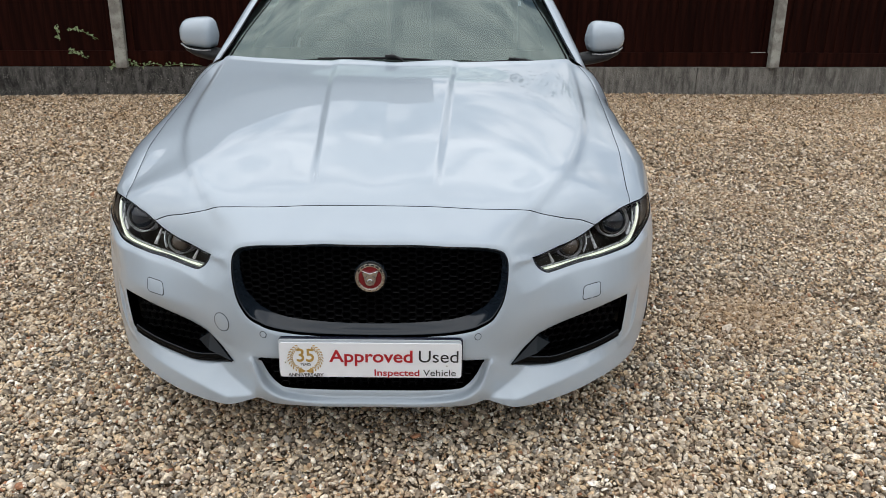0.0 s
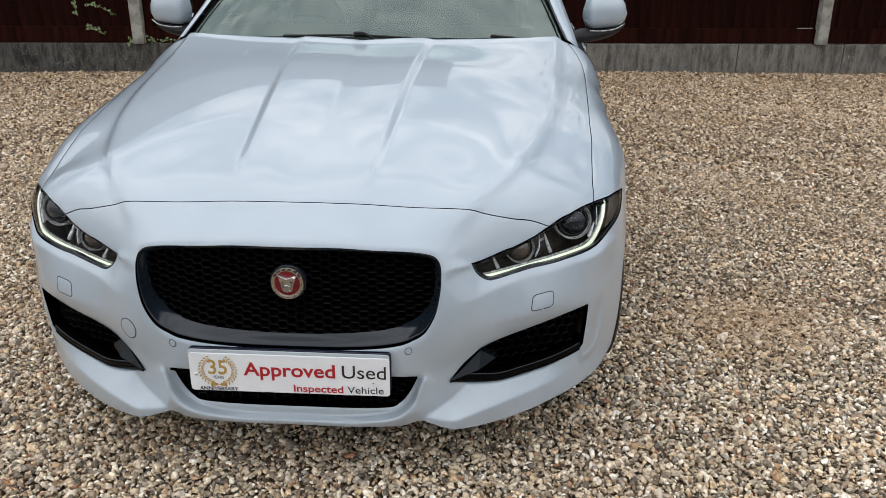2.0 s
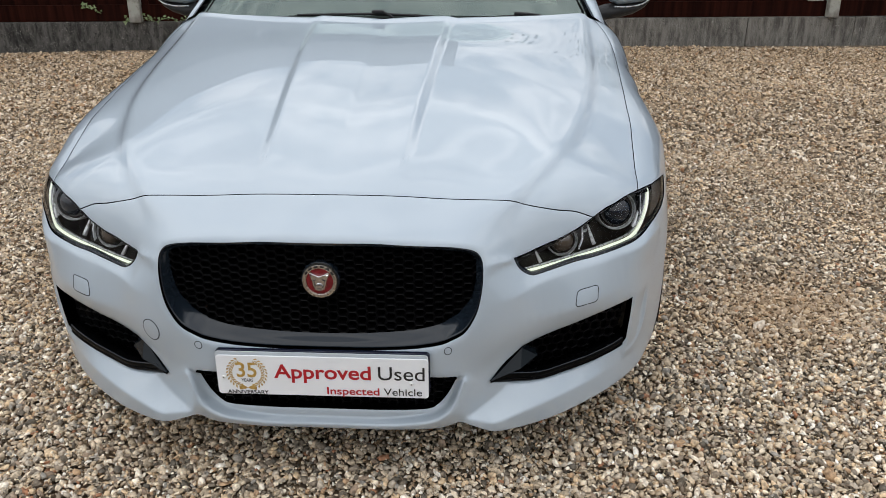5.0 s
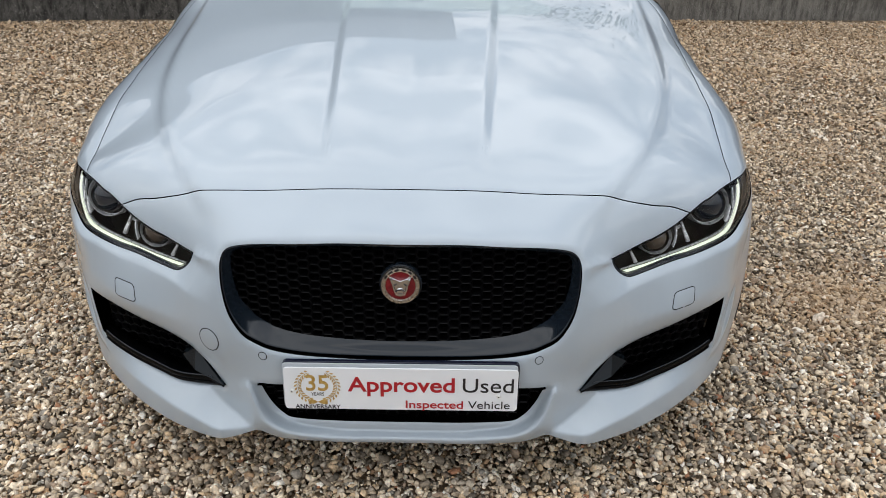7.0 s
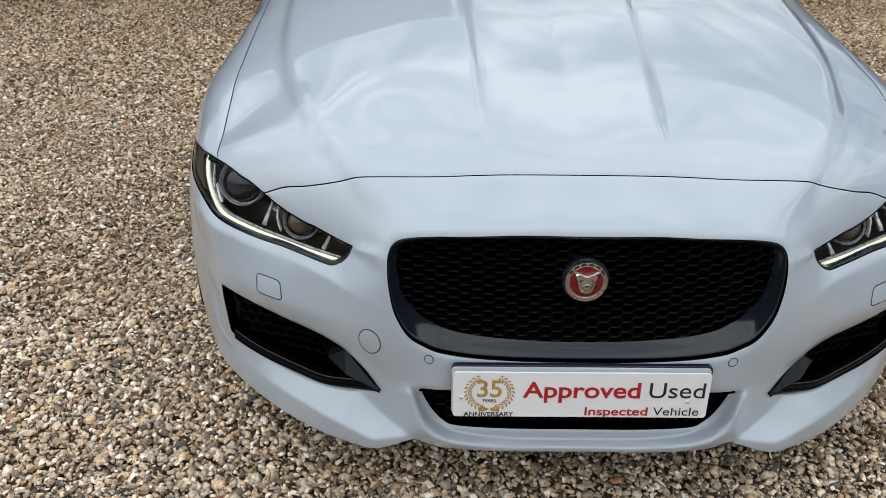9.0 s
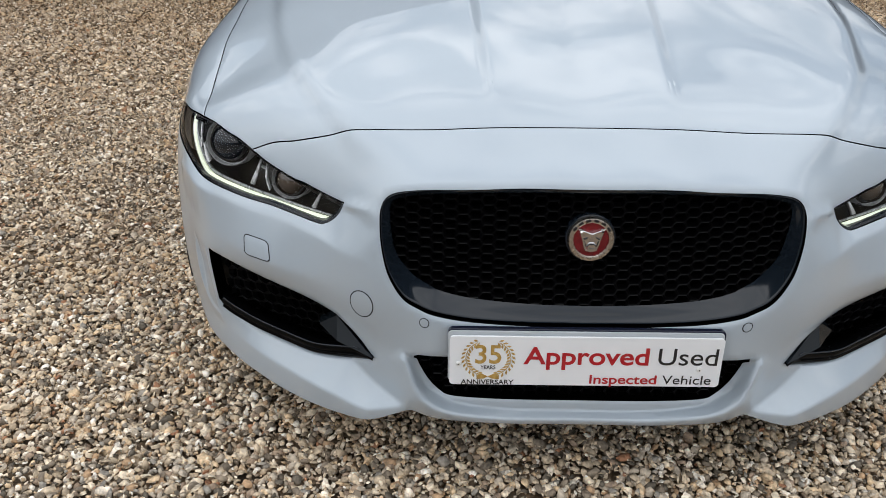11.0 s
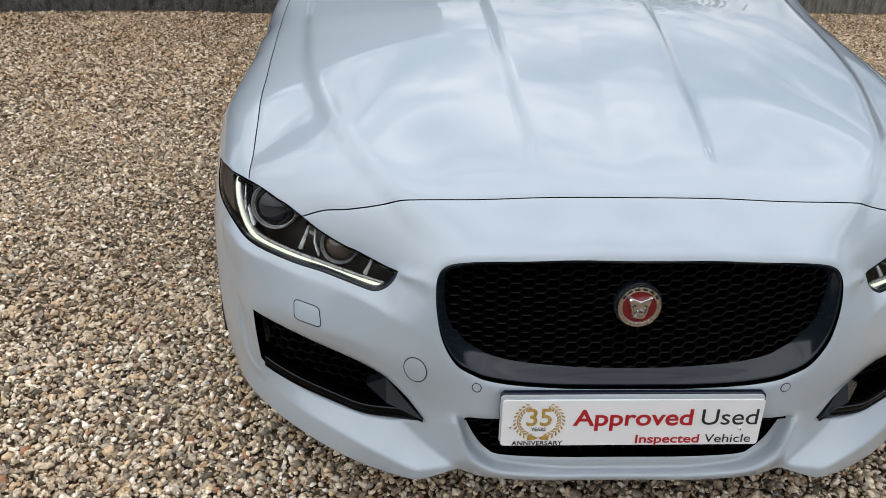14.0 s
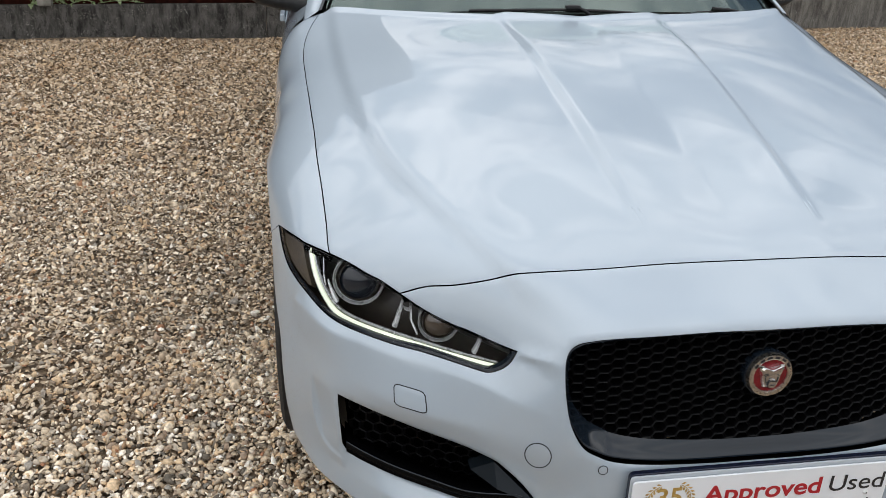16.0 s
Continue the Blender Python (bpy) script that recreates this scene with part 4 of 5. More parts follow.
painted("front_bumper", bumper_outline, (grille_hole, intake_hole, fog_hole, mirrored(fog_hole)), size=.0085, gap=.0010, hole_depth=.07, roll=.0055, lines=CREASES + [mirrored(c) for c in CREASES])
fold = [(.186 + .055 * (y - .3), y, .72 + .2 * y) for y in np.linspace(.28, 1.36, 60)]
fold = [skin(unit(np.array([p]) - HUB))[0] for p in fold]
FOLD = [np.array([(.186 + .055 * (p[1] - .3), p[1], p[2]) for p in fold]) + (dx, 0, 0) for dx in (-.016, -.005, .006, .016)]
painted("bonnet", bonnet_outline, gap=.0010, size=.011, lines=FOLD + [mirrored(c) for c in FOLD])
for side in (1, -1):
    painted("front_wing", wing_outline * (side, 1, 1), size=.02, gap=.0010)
# near-black strips under the shut lines, standing in for the shade there
for side in (1, -1):
    for run in (SHUT, FLANK[:-1], LAMP_TOP[:4]):
        part("shut_line_shade", strip("shut_line_shade", np.array(run) * (side, 1, 1), .022, .013, .003), SHADE_BLACK, car)


# ---- headlamps ----
def rod(name, a, b, w0, w1, thick=.010):
    """A flat tapered bar from a to b, its broad side to the front."""
    a, b = np.array(a, float), np.array(b, float)
    w = unit(np.cross(b - a, (0, 1, .35)))
    rows = []
    for f in np.linspace(0, 1, 7):
        p, h = a * (1 - f) + b * f + (0, -.003 * math.sin(f * 3.14), 0), (w0 * (1 - f) + w1 * f) / 2
        rows.append([p - w * h, p - w * h * .6 + (0, -thick * .35, 0), p + w * h * .6 + (0, -thick * .35, 0), p + w * h, p + w * h * .8 + (0, thick, 0), p - w * h * .8 + (0, thick, 0)])
    me = loft(rows, name, True)
    me.polygons.foreach_set("use_smooth", [False] * len(me.polygons))
    return me


def headlamp(side):
    s = np.array((side, 1, 1))
    lamp = part("headlamp", skin_panel("headlamp", lamp_outline * s, gap=.002, sink=.105, depth=-.102, size=.02, lip=False), LAMP_DARK, car, "smoked headlamp with lit daytime strip and two projectors")
    part("lens_cover", skin_panel("lens_cover", lamp_outline * s, gap=.0008, sink=.002, depth=.006, size=.016), LAMP_GLASS, lamp, "clear glossy cover").visible_shadow = False
    part("seal", skin_panel("seal", lamp_outline * s, (lamp_window * s,), gap=.0008, sink=.0035, depth=.02, hole_depth=.012, size=.02, lip=False), GLOSS_BLACK, lamp)
    drl = np.array([(.832, .434, .677), (.824, .390, .640), (.812, .355, .613), (.792, .319, .594), (.760, .284, .587), (.700, .241, .580), (.640, .207, .573), (.570, .168, .566), (.503, .134, .561)]) * s
    part("daytime_light", strip("daytime_light", drl, (.0075, .0075, .0080, .0085, .0085, .0080), .014, .008), GLOW, lamp, "white lit strip along the lower edge")
    part("light_guide", strip("light_guide", drl + (-side * .006, 0, .0085), (.0030, .0042, .0050, .0050, .0035), .016, .01), SATIN, lamp)
    part("light_edge", strip("light_edge", drl + (side * .0012, 0, -.0058), .0018, .0125, .004), SILVER, lamp)
    part("side_reflector", skin_panel("side_reflector", joined(flow([(.890, .570, .660), (.865, .500, .672), (.846, .458, .676)], 4), flow([(.846, .458, .676), (.838, .415, .645), (.832, .385, .612), (.858, .44, .622), (.882, .51, .643), (.890, .570, .660)], 4))[:-1] * s,
         gap=.001, sink=.012, size=.01, lip=False), REFLECTOR, lamp, "smoked side reflector")
    for name, spot, r, mat in (("main_projector", (.733, .352, .637), .052, LAMP_LENS), ("inner_projector", (.587, .246, .593), .040, LAMP_LENS_WARM)):
        c = np.array(spot) * s
        aim = Vector((side * .16, -1, .22)).to_track_quat("-Y", "Z").to_matrix().to_4x4()
        m = Matrix.Translation(c) @ aim
        k = r / .052
        dome = [(.0008, -.022 * k)] + [(math.sin(a) * r * .80, -.022 * k + (1 - math.cos(a)) * .03 * k) for a in np.linspace(.12, 1.4, 8)] + [(r * .86, .012), (r * .86, .05)]
        p = part(name, turned_mesh(name, dome, 36), mat, lamp, "", m)
        part("ring", turned_mesh("ring", [(r * .925, .010), (r * .935, -.004), (r * .965, -.006), (r * 1.0, -.002), (r * 1.01, .05)], 44), SILVER, p, "thin bright ring")
        part("shroud", turned_mesh("shroud", [(r * .70, -.006 * k), (r * .715, -.0125 * k), (r * .74, -.0125 * k), (r * .78, .003), (r * .89, .008)], 40), LAMP_DARK, p)
    for line, widths in ((((.652, .285, .623), (.660, .274, .601), (.670, .264, .577)), (.004, .008, .011)), (((.638, .274, .619), (.639, .257, .594), (.629, .238, .574)), (.0035, .0045, .004)),
                         (((.651, .276, .610), (.639, .268, .609)), (.0035, .0035)), (((.516, .184, .591), (.530, .174, .564)), (.005, .010)), (((.800, .401, .668), (.801, .381, .637), (.798, .368, .621)), (.002, .0028, .003)),
                         (((.793, .368, .628), (.778, .340, .596)), (.003, .012)), (((.506, .177, .589), (.482, .160, .584)), (.004, .003))):
        for a, b, w0, w1 in zip(line, line[1:], widths, widths[1:]):
            part("chrome_blade", rod("chrome_blade", np.array(a) * s, np.array(b) * s, w0, w1), SILVER, lamp)
    return lamp


def inset_outline(pts, g):
    q = inset(thin_out(to_chart(pts), .002), g)
    return skin(from_chart(q))


top_count = len(flow(LAMP_TOP, 4)) - 1
lamp_window = skin(from_chart(inset(to_chart(lamp_outline), np.where(np.arange(len(lamp_outline)) < top_count, .0008, .0054)[:, None])))
for side in (1, -1):
    headlamp(side)


# ---- grille, badge, plate ----
def hex_net(name, pitch, high, bar, deep, keep, place):
    """A moulded net of stretched flat-topped six-sided cells; place maps (x, z, depth) into the car."""
    verts, faces = [], []
    cols, rows = int(.5 / pitch) + 2, int(.2 / high) + 2
    for i in range(-cols, cols + 1):
        for j in range(-rows, rows + 1):
            cx, cz = i * pitch, (j + .5 * (i % 2)) * high
            if not keep(cx, cz):
                continue
            tip, flat, hz = pitch * .64, pitch * .36, high * .5
            ring = [(-tip, 0), (-flat, hz), (flat, hz), (tip, 0), (flat, -hz), (-flat, -hz)]
            k = len(verts)
            for off, dd in ((0, .0008), (bar * .7, -.0010), (bar, .0020), (bar * 1.3, deep)):
                for x, z in ring:
                    verts.append(place(cx + x * (1 - off / tip), cz + z * (1 - off / hz), dd))
            for a in range(3):
                faces += [(k + a * 6 + e, k + a * 6 + (e + 1) % 6, k + a * 6 + 6 + (e + 1) % 6, k + a * 6 + 6 + e) for e in range(6)]
    return mesh_of(name, verts, faces, False)


def grille():
    hole = thin_out(np.array(grille_hole)[:, [0, 2]], .003)

    def back_y(x, z):
        return .066 + .012 * float(step((z - .413) / .06)) - (z - .41) * .03 + .10 * x * x

    g = part("grille", None_mesh("grille"), None, car, "black honeycomb grille with gloss black surround")
    inner = inset(hole, .010)
    part("honeycomb", hex_net("honeycomb", .0236, .0202, .0023, .016, lambda x, z: bool(inside(np.array([(x, z + .525)]), inner)[0]),
         lambda x, z, d: (x, back_y(x, z + .525) + d, z + .525)), NET_BLACK, g)
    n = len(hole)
    # near-black sheet behind the net draws the shade inside the grille
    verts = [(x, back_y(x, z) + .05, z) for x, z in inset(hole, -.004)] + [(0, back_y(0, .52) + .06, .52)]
    part("backing", mesh_of("backing", verts, [(i, (i + 1) % n, n) for i in range(n)]), SHADE_BLACK, g)
    # surround: narrow at the top and sides, a deep flat chin below
    low = step((.52 - hole[:, 1]) / .10)
    y0 = skin(unit(np.column_stack([hole[:, 0], np.interp(hole[:, 1], (.38, .66), (.036, .048)), hole[:, 1]]) - HUB))[:, 1]
    wide = .016
    rows = []
    for f, g_y in ((0, .006), (.05, .004), (.12, .010), (.55, .55), (1, 1)):
        c = np.column_stack([hole[:, 0], hole[:, 1]]) + (inset(hole, 1.0) - hole) * ((f * (wide * (1 - low) + .0295 * low) + .0005)[:, None])
        y1 = np.array([back_y(x, z) for x, z in c]) - .001
        rows.append(np.column_stack([c[:, 0], y0 + .006 + (y1 - y0 - .006) * (g_y if g_y > .02 else 0) + (g_y if g_y < .02 else 0), c[:, 1]]))
    part("surround", loft(rows, "surround", True), GLOSS_BLACK, g, "gloss black surround, deep at the chin")
    return g


def None_mesh(name):
    """A small hidden bracket that carries the pieces of a built-up part."""
    me = bpy.data.meshes.new(name)
    bm = box(.3, .01, .02, .002, Matrix.Translation((0, .17, .52)))
    bm.to_mesh(me)
    bm.free()
    me.materials.append(SHADE_BLACK)
    return me


grille()


def relief(half, y0, y1, lift, shrink=.8):
    """A raised silver facet from half an outline: a flat foot, sloping sides and a ridge down the middle."""
    ring = half + [(-x, z) for x, z in half[::-1] if x > 1e-6]
    cx, cz = 0, sum(z for _, z in ring) / len(ring)
    bm = bmesh.new()
    lo = [bm.verts.new((x, y0, z)) for x, z in ring]
    hi = [bm.verts.new((x * shrink, y1 - lift * (1 - abs(x) / .027), cz + (z - cz) * shrink)) for x, z in ring]
    mid = bm.verts.new((cx, y1 - lift, cz))
    for i in range(len(ring)):
        j = (i + 1) % len(ring)
        bm.faces.new((lo[i], lo[j], hi[j], hi[i]))
        bm.faces.new((hi[i], hi[j], mid))
    return bm


def badge():
    m = pose(0, .059, .5572, -4, 0, 0)
    b = part("badge", turned_mesh("badge", [(.001, -.004), (.032, -.004), (.034, -.002), (.034, .02)], 48), BADGE_RED, car, "round badge, red enamel in a silver ring", m)
    part("ring", turned_mesh("ring", [(.0320, -.001), (.0330, -.0065), (.037, -.0078), (.0415, -.0068), (.0430, -.003), (.0430, .02)], 64), BADGE_RING, b)
    part("outer_ring", turned_mesh("outer_ring", [(.0425, .004), (.0440, .0025), (.0462, .0030), (.0468, .006), (.0468, .02)], 64), GLOSS_BLACK, b, "gloss black outer ring")
    # fine ribs in the enamel
    for k in range(40):
        a = 2 * math.pi * k / 40
        part("rib", box(.0009, .0010, .0120, 0, Matrix.Translation((.0265 * math.sin(a), -.0043, .0265 * math.cos(a))) @ pose(0, 0, 0, 0, math.degrees(a), 0)), BADGE_RED, b)
    # plain raised silver shapes in the middle, with dark grooves between them
    part("emblem", relief([(0, .016), (.010, .019), (.018, .022), (.026, .021), (.0235, .011), (.020, .002), (.0170, -.012), (.012, -.024), (0, -.0265)], -.004, -.0095, .003, .86), CHROME, b)
    part("emblem_brow", relief([(0, .013), (.009, .0165), (.020, .0195), (.0225, .0165), (.015, .0115), (.006, .0070), (0, .0055)], -.0105, -.0140, .002, .85), CHROME, b)
    part("emblem_muzzle", relief([(0, -.001), (.005, -.003), (.009, -.008), (.0105, -.015), (.008, -.021), (0, -.0225)], -.0105, -.0155, .0015, .75), CHROME, b)
    for s in (1, -1):
        part("groove", box(.0085, .0012, .0016, .0003, pose(s * .0115, -.0132, .0045, 0, s * 28, 0)), INK_BLACK, b)
        part("groove", box(.0012, .0012, .0110, .0002, pose(s * .0115, -.0118, -.006, 0, s * 14, 0)), INK_BLACK, b)
    part("groove", box(.0110, .0012, .0014, .0003, pose(0, -.0172, -.0135)), INK_BLACK, b)
    part("groove", box(.0085, .0012, .0028, .0006, pose(0, -.0172, -.0050)), INK_BLACK, b)
    # dark bars on the upper arc of the ring
    for k in range(6):
        a = radians(146 - k * 22.4)
        part("bar", box(.0092, .0016, .0048, .0006, Matrix.Translation((.0374 * math.cos(a), -.0073, .0374 * math.sin(a))) @ pose(0, 0, 0, 0, 90 - math.degrees(a), 0)), INK_BLACK, b)


badge()


def words(text, size, x0, x1, z, mat, parent, bold=0.0):
    """Flat lettering on the plate, set to run from x0 to x1."""
    c = bpy.data.curves.new("lettering", "FONT")
    c.body, c.size, c.extrude, c.offset = text, size, .0003, bold
    ob = bpy.data.objects.new("lettering", c)
    me = bpy.data.meshes.new_from_object(ob)
    bpy.data.objects.remove(ob)
    xs = [v.co.x for v in me.vertices]
    k = (x1 - x0) / (max(xs) - min(xs))
    return part("lettering", me, mat, parent, "", pose(x0 - k * min(xs), -.0042, z, 90, 0, 0) @ Matrix.Diagonal((k, 1, 1, 1)))


def rounded(w, h, r, n=6):
    out = []
    for cx, cz, a0 in ((w / 2 - r, h / 2 - r, 0), (-w / 2 + r, h / 2 - r, 90), (-w / 2 + r, -h / 2 + r, 180), (w / 2 - r, -h / 2 + r, 270)):
        out += [(cx + r * math.cos(radians(a0 + 90 * k / n)), cz + r * math.sin(radians(a0 + 90 * k / n))) for k in range(n + 1)]
    return out


def slab(outline, y0, y1, bev=.0008):
    bm = bmesh.new()
    o = np.array(outline)
    i = inset(o, bev)
    loops = [[bm.verts.new((x, y1, z)) for x, z in o], [bm.verts.new((x, y0 + bev, z)) for x, z in o], [bm.verts.new((x, y0, z)) for x, z in i]]
    for a, b in zip(loops, loops[1:]):
        for k in range(len(a)):
            bm.faces.new((a[k], a[(k + 1) % len(a)], b[(k + 1) % len(a)], b[k]))
    bm.faces.new(loops[-1])
    bm.faces.new(loops[0][::-1])
    return bm


def number_plate():
    m = pose(.0015, .0037, .3243, -.6, .1, .4)
    carrier = tagged(part("dealer_plate", slab(rounded(.520, .109, .008), -.0035, 0), PLATE_WHITE, None, "", m), "white dealer display plate with red and black lettering", "plate")
    part("rear_plate", slab(rounded(.522, .112, .008), .0, .003), PLATE_BACK, carrier, "grey plate edge showing behind", pose(-.002, .0022, .0062))
    part("plate_holder", slab(rounded(.526, .114, .010), .0, .010), INK_NAVY, carrier, "", pose(0, .0062, .0082))
    words("Approved", .0535, -.1185, .1196, -.0050, INK_RED, carrier, bold=.0009)
    words("Used", .0535, .1375, .2505, -.0045, INK_BLACK, carrier)
    words("Inspected", .0285, .0102, .1391, -.0482, INK_RED, carrier, bold=.0004)
    words("Vehicle", .0285, .1500, .2438, -.0478, INK_BLACK, carrier)
    words("35", .0575, -.2110, -.1615, -.0045, INK_GOLD, carrier, bold=.0008)
    words("YEARS", .0125, -.2005, -.1718, -.0182, INK_BLACK, carrier)
    words("ANNIVERSARY", .0150, -.2377, -.1358, -.0525, INK_BLACK, carrier, bold=.0002)
    # two laurel branches and a bow
    for s in (1, -1):
        stem = [(-.186 + s * .0430 * math.sin(a), -.0040, .006 - .040 * math.cos(a)) for a in np.linspace(.25, 2.62, 12)]
        part("laurel_stem", sweep(stem, .0008, 5, "laurel_stem"), INK_GOLD, carrier)
        for k in range(12):
            a = .42 + k * .200
            for off, tilt in ((.0052, .75), (-.0042, -.75)):
                cx, cz = -.186 + s * (.0430 + off) * math.sin(a), .006 - (.040 + off) * math.cos(a)
                ux, uz = s * math.cos(a + tilt), math.sin(a + tilt)
                long, wide = .0062 - .0001 * k, .0023
                verts = [(cx - ux * long, -.0042, cz - uz * long), (cx - ux * .2 * long - uz * wide, -.0044, cz - uz * .2 * long + ux * wide), (cx + ux * long, -.0042, cz + uz * long),
                         (cx - ux * .2 * long + uz * wide, -.0044, cz - uz * .2 * long - ux * wide), (cx, -.0052, cz)]
                part("laurel_leaf", mesh_of("laurel_leaf", verts, [(0, 1, 4), (1, 2, 4), (2, 3, 4), (3, 0, 4)], False), INK_GOLD, carrier)
    for s in (1, -1):
        part("bow", slab([(-.186, -.035), (-.186 + s * .013, -.028), (-.186 + s * .019, -.031), (-.186 + s * .022, -.041), (-.186 + s * .008, -.040)], -.0045, -.003, .0003), INK_GOLD, carrier)
    for x in (-.243, .218):
        part("screw_cap", turned_mesh("screw_cap", [(.0002, -.0075), (.003, -.0072), (.0048, -.0055), (.005, -.003)], 20), SCREW, carrier, "", pose(x, 0, -.006 if x < 0 else -.014))
        part("screw", turned_mesh("screw", [(.0002, -.0082), (.0014, -.0080), (.0016, -.0070)], 12), INK_BLACK, carrier, "", pose(x, 0, -.006 if x < 0 else -.014))


number_plate()


# ---- lower openings ----
def fog_vent(side):
    s = np.array((side, 1, 1))
    # near-black backing: the shade deep in the opening is in its colour
    vent = part("fog_vent", skin_panel("fog_vent", fog_hole * s, gap=-.03, sink=.062, depth=.0, size=.02, lip=False), SHADE_BLACK, car, "black side air opening with gloss blade")
    q = to_chart(inset_outline(fog_hole, .004) * s)
    lo, hi = q.min(0), q.max(0)
    verts, faces = [], []
    wc, hc = .036, .020
    for j in range(40):
        for i in range(40):
            c = lo + (i * .75 * wc, (j + .5 * (i % 2)) * hc)
            if not inside(c[None], q)[0]:
                continue
            ring = np.array([(-.5, 0), (-.25, .51), (.25, .51), (.5, 0), (.25, -.51), (-.25, -.51)]) * (wc, hc)
            k = len(verts)
            for sc, dd in ((1.0, .046), (.88, .044), (.82, .058)):
                e = from_chart(c + ring * sc)
                verts += list(skin(e) - dd * e)
            for a in range(2):
                faces += [(k + a * 6 + e, k + a * 6 + (e + 1) % 6, k + a * 6 + 6 + (e + 1) % 6, k + a * 6 + 6 + e) for e in range(6)]
    part("honeycomb", mesh_of("honeycomb", verts, faces, False), FOG_NET, vent)
    low = flow([(.768, .289, .270), (.732, .259, .263), (.675, .220, .254), (.602, .172, .251), (.54, .130, .253), (.475, .099, .264), (.440, .080, .273), (.412, .062, .283)], 6)
    up = low + np.column_stack([np.zeros(len(low)), np.linspace(-.003, -.002, len(low)), np.interp(np.linspace(0, 1, len(low)), (0, .6, .82, 1), (.027, .027, .030, .003))])
    rows = []
    for i, (u, l) in enumerate(zip(up, low)):
        f = 1 - i / (len(up) - 1)
        mid, mid2 = u * .55 + l * .45, u * .35 + l * .65
        rows.append([p * s for p in (u + (0, .06 * f + .01, -.002), u, u + (0, -.004, -.003), mid + (0, -.010 * f, 0), mid2 + (0, -.002, 0), mid2 + (0, -.012 * f, -.003), l, l + (0, .03, 0))])
    part("blade", loft(rows, "blade", True), BLADE_BLACK, vent, "gloss black blade")
    part("blade_edge", sweep(up[:-6] * s + (0, -.003, 0), .0018, 6, "blade_edge"), GLOSS_BLACK, vent)
    part("blade_edge", sweep((up * .38 + low * .62)[:-8] * s + (0, -.004, 0), .0012, 6, "blade_edge"), BLADE_BLACK, vent)
    fin = [np.array(p) * s for p in ((.4895, .126, .3460), (.531, .150, .3125), (.487, .0960, .3035), (.4125, .059, .287))]
    pts = fin + [p + np.array((0, .03, 0)) for p in fin]
    part("blade_fin", mesh_of("blade_fin", pts, [(0, 1, 2), (0, 2, 3), (1, 0, 4, 5), (2, 1, 5, 6), (3, 2, 6, 7), (0, 3, 7, 4)], False), FIN_TINT, vent, "angled gloss black fin tinted with reflected sky")


for side in (1, -1):
    fog_vent(side)


def lower_intake():
    o = np.array(intake_hole)[:, [0, 2]]
    # near-black slab behind the mesh, in place of the shade inside
    v = part("lower_intake", slab(inset(o, -.006), .085, .09), SHADE_BLACK, car, "black lower air intake mesh behind the plate")
    part("honeycomb", hex_net("honeycomb", .0236, .0202, .0025, .016, lambda x, z: bool(inside(np.array([(x, z + .26)]), o)[0]), lambda x, z, d: (x, .066 + d, z + .26)), NET_BLACK, v)


lower_intake()


# ---- small covers on the bumper ----
def skin_disc(name, centre, r, rise, mat, groove=.0011, label=""):
    c = to_chart(np.array([centre]))[0]
    pts = [c + r / 1.17 * np.array((math.cos(a), math.sin(a))) for a in np.linspace(0, 2 * math.pi, 41)[:-1]]
    cover = part(name, skin_panel(name, skin(from_chart(np.array(pts))), gap=groove, size=.01, sink=-rise, depth=.006), mat, car, label)
    outer = np.array([c + (r / 1.17 + .0002) * np.array((math.cos(a), math.sin(a))) for a in np.linspace(0, 2 * math.pi, 41)[:-1]])
    inner = skin(from_chart(inset(outer, .0016)))
    part("groove", skin_panel("groove", skin(from_chart(outer)), (inner,), gap=0, size=.01, sink=-.0009, depth=.002, hole_depth=.001, lip=False), GROOVE, cover)


skin_disc("towing_eye_cover", (-.429, .044, .420), .0232, .0016, PAINT)
for side in (1, -1):
    skin_disc("parking_sensor", (side * .3075, .028, .389), .0090, .0018, PAINT)


def washer(side):
    s = np.array((side, 1, 1))
    corner = [np.array(p) for p in ((.6815, .183, .5035), (.6270, .147, .5030), (.6195, .139, .4570), (.6775, .176, .4575))]
    o = []
    for k in range(4):
        before, c, after = corner[k - 1], corner[k], corner[(k + 1) % 4]
        o += [(1 - t) ** 2 * (c + .22 * (before - c)) + 2 * t * (1 - t) * c + t * t * (c + .22 * (after - c)) for t in np.linspace(0, 1, 7)]
    o = np.array(o) * s
    cover = part("washer_cover", skin_panel("washer_cover", o, gap=.0012, sink=-.0016, depth=.006, size=.01), PAINT, car)
    q = inset(to_chart(o), -.0004)
    part("groove", skin_panel("groove", skin(from_chart(q)), (skin(from_chart(inset(q, .0016))),), gap=0, size=.01, sink=-.0009, depth=.002, hole_depth=.001, lip=False), GROOVE, cover)


for side in (1, -1):
    washer(side)


# ---- cabin, windscreen, mirrors ----
HEADER = [(.585, 2.42, 1.335), (.40, 2.33, 1.368), (.2, 2.28, 1.383), (0, 2.265, 1.387)]
SCREEN_FOOT = [(.765, 1.625, .945), (.55, 1.515, .962), (.30, 1.455, .975), (0, 1.41, .982)]


def across(half, n=8):
    h = flow(half, n)
    return np.vstack([h, mirrored(h)[::-1][1:]])


def between(a, b, n, bulge):
    rows = []
    for i in range(n + 1):
        f = i / n
        rows.append(a * (1 - f) + b * f + np.array((0, -1, .9)) * (bulge * 4 * f * (1 - f)))
    return rows


foot, head = across(SCREEN_FOOT), across(HEADER)
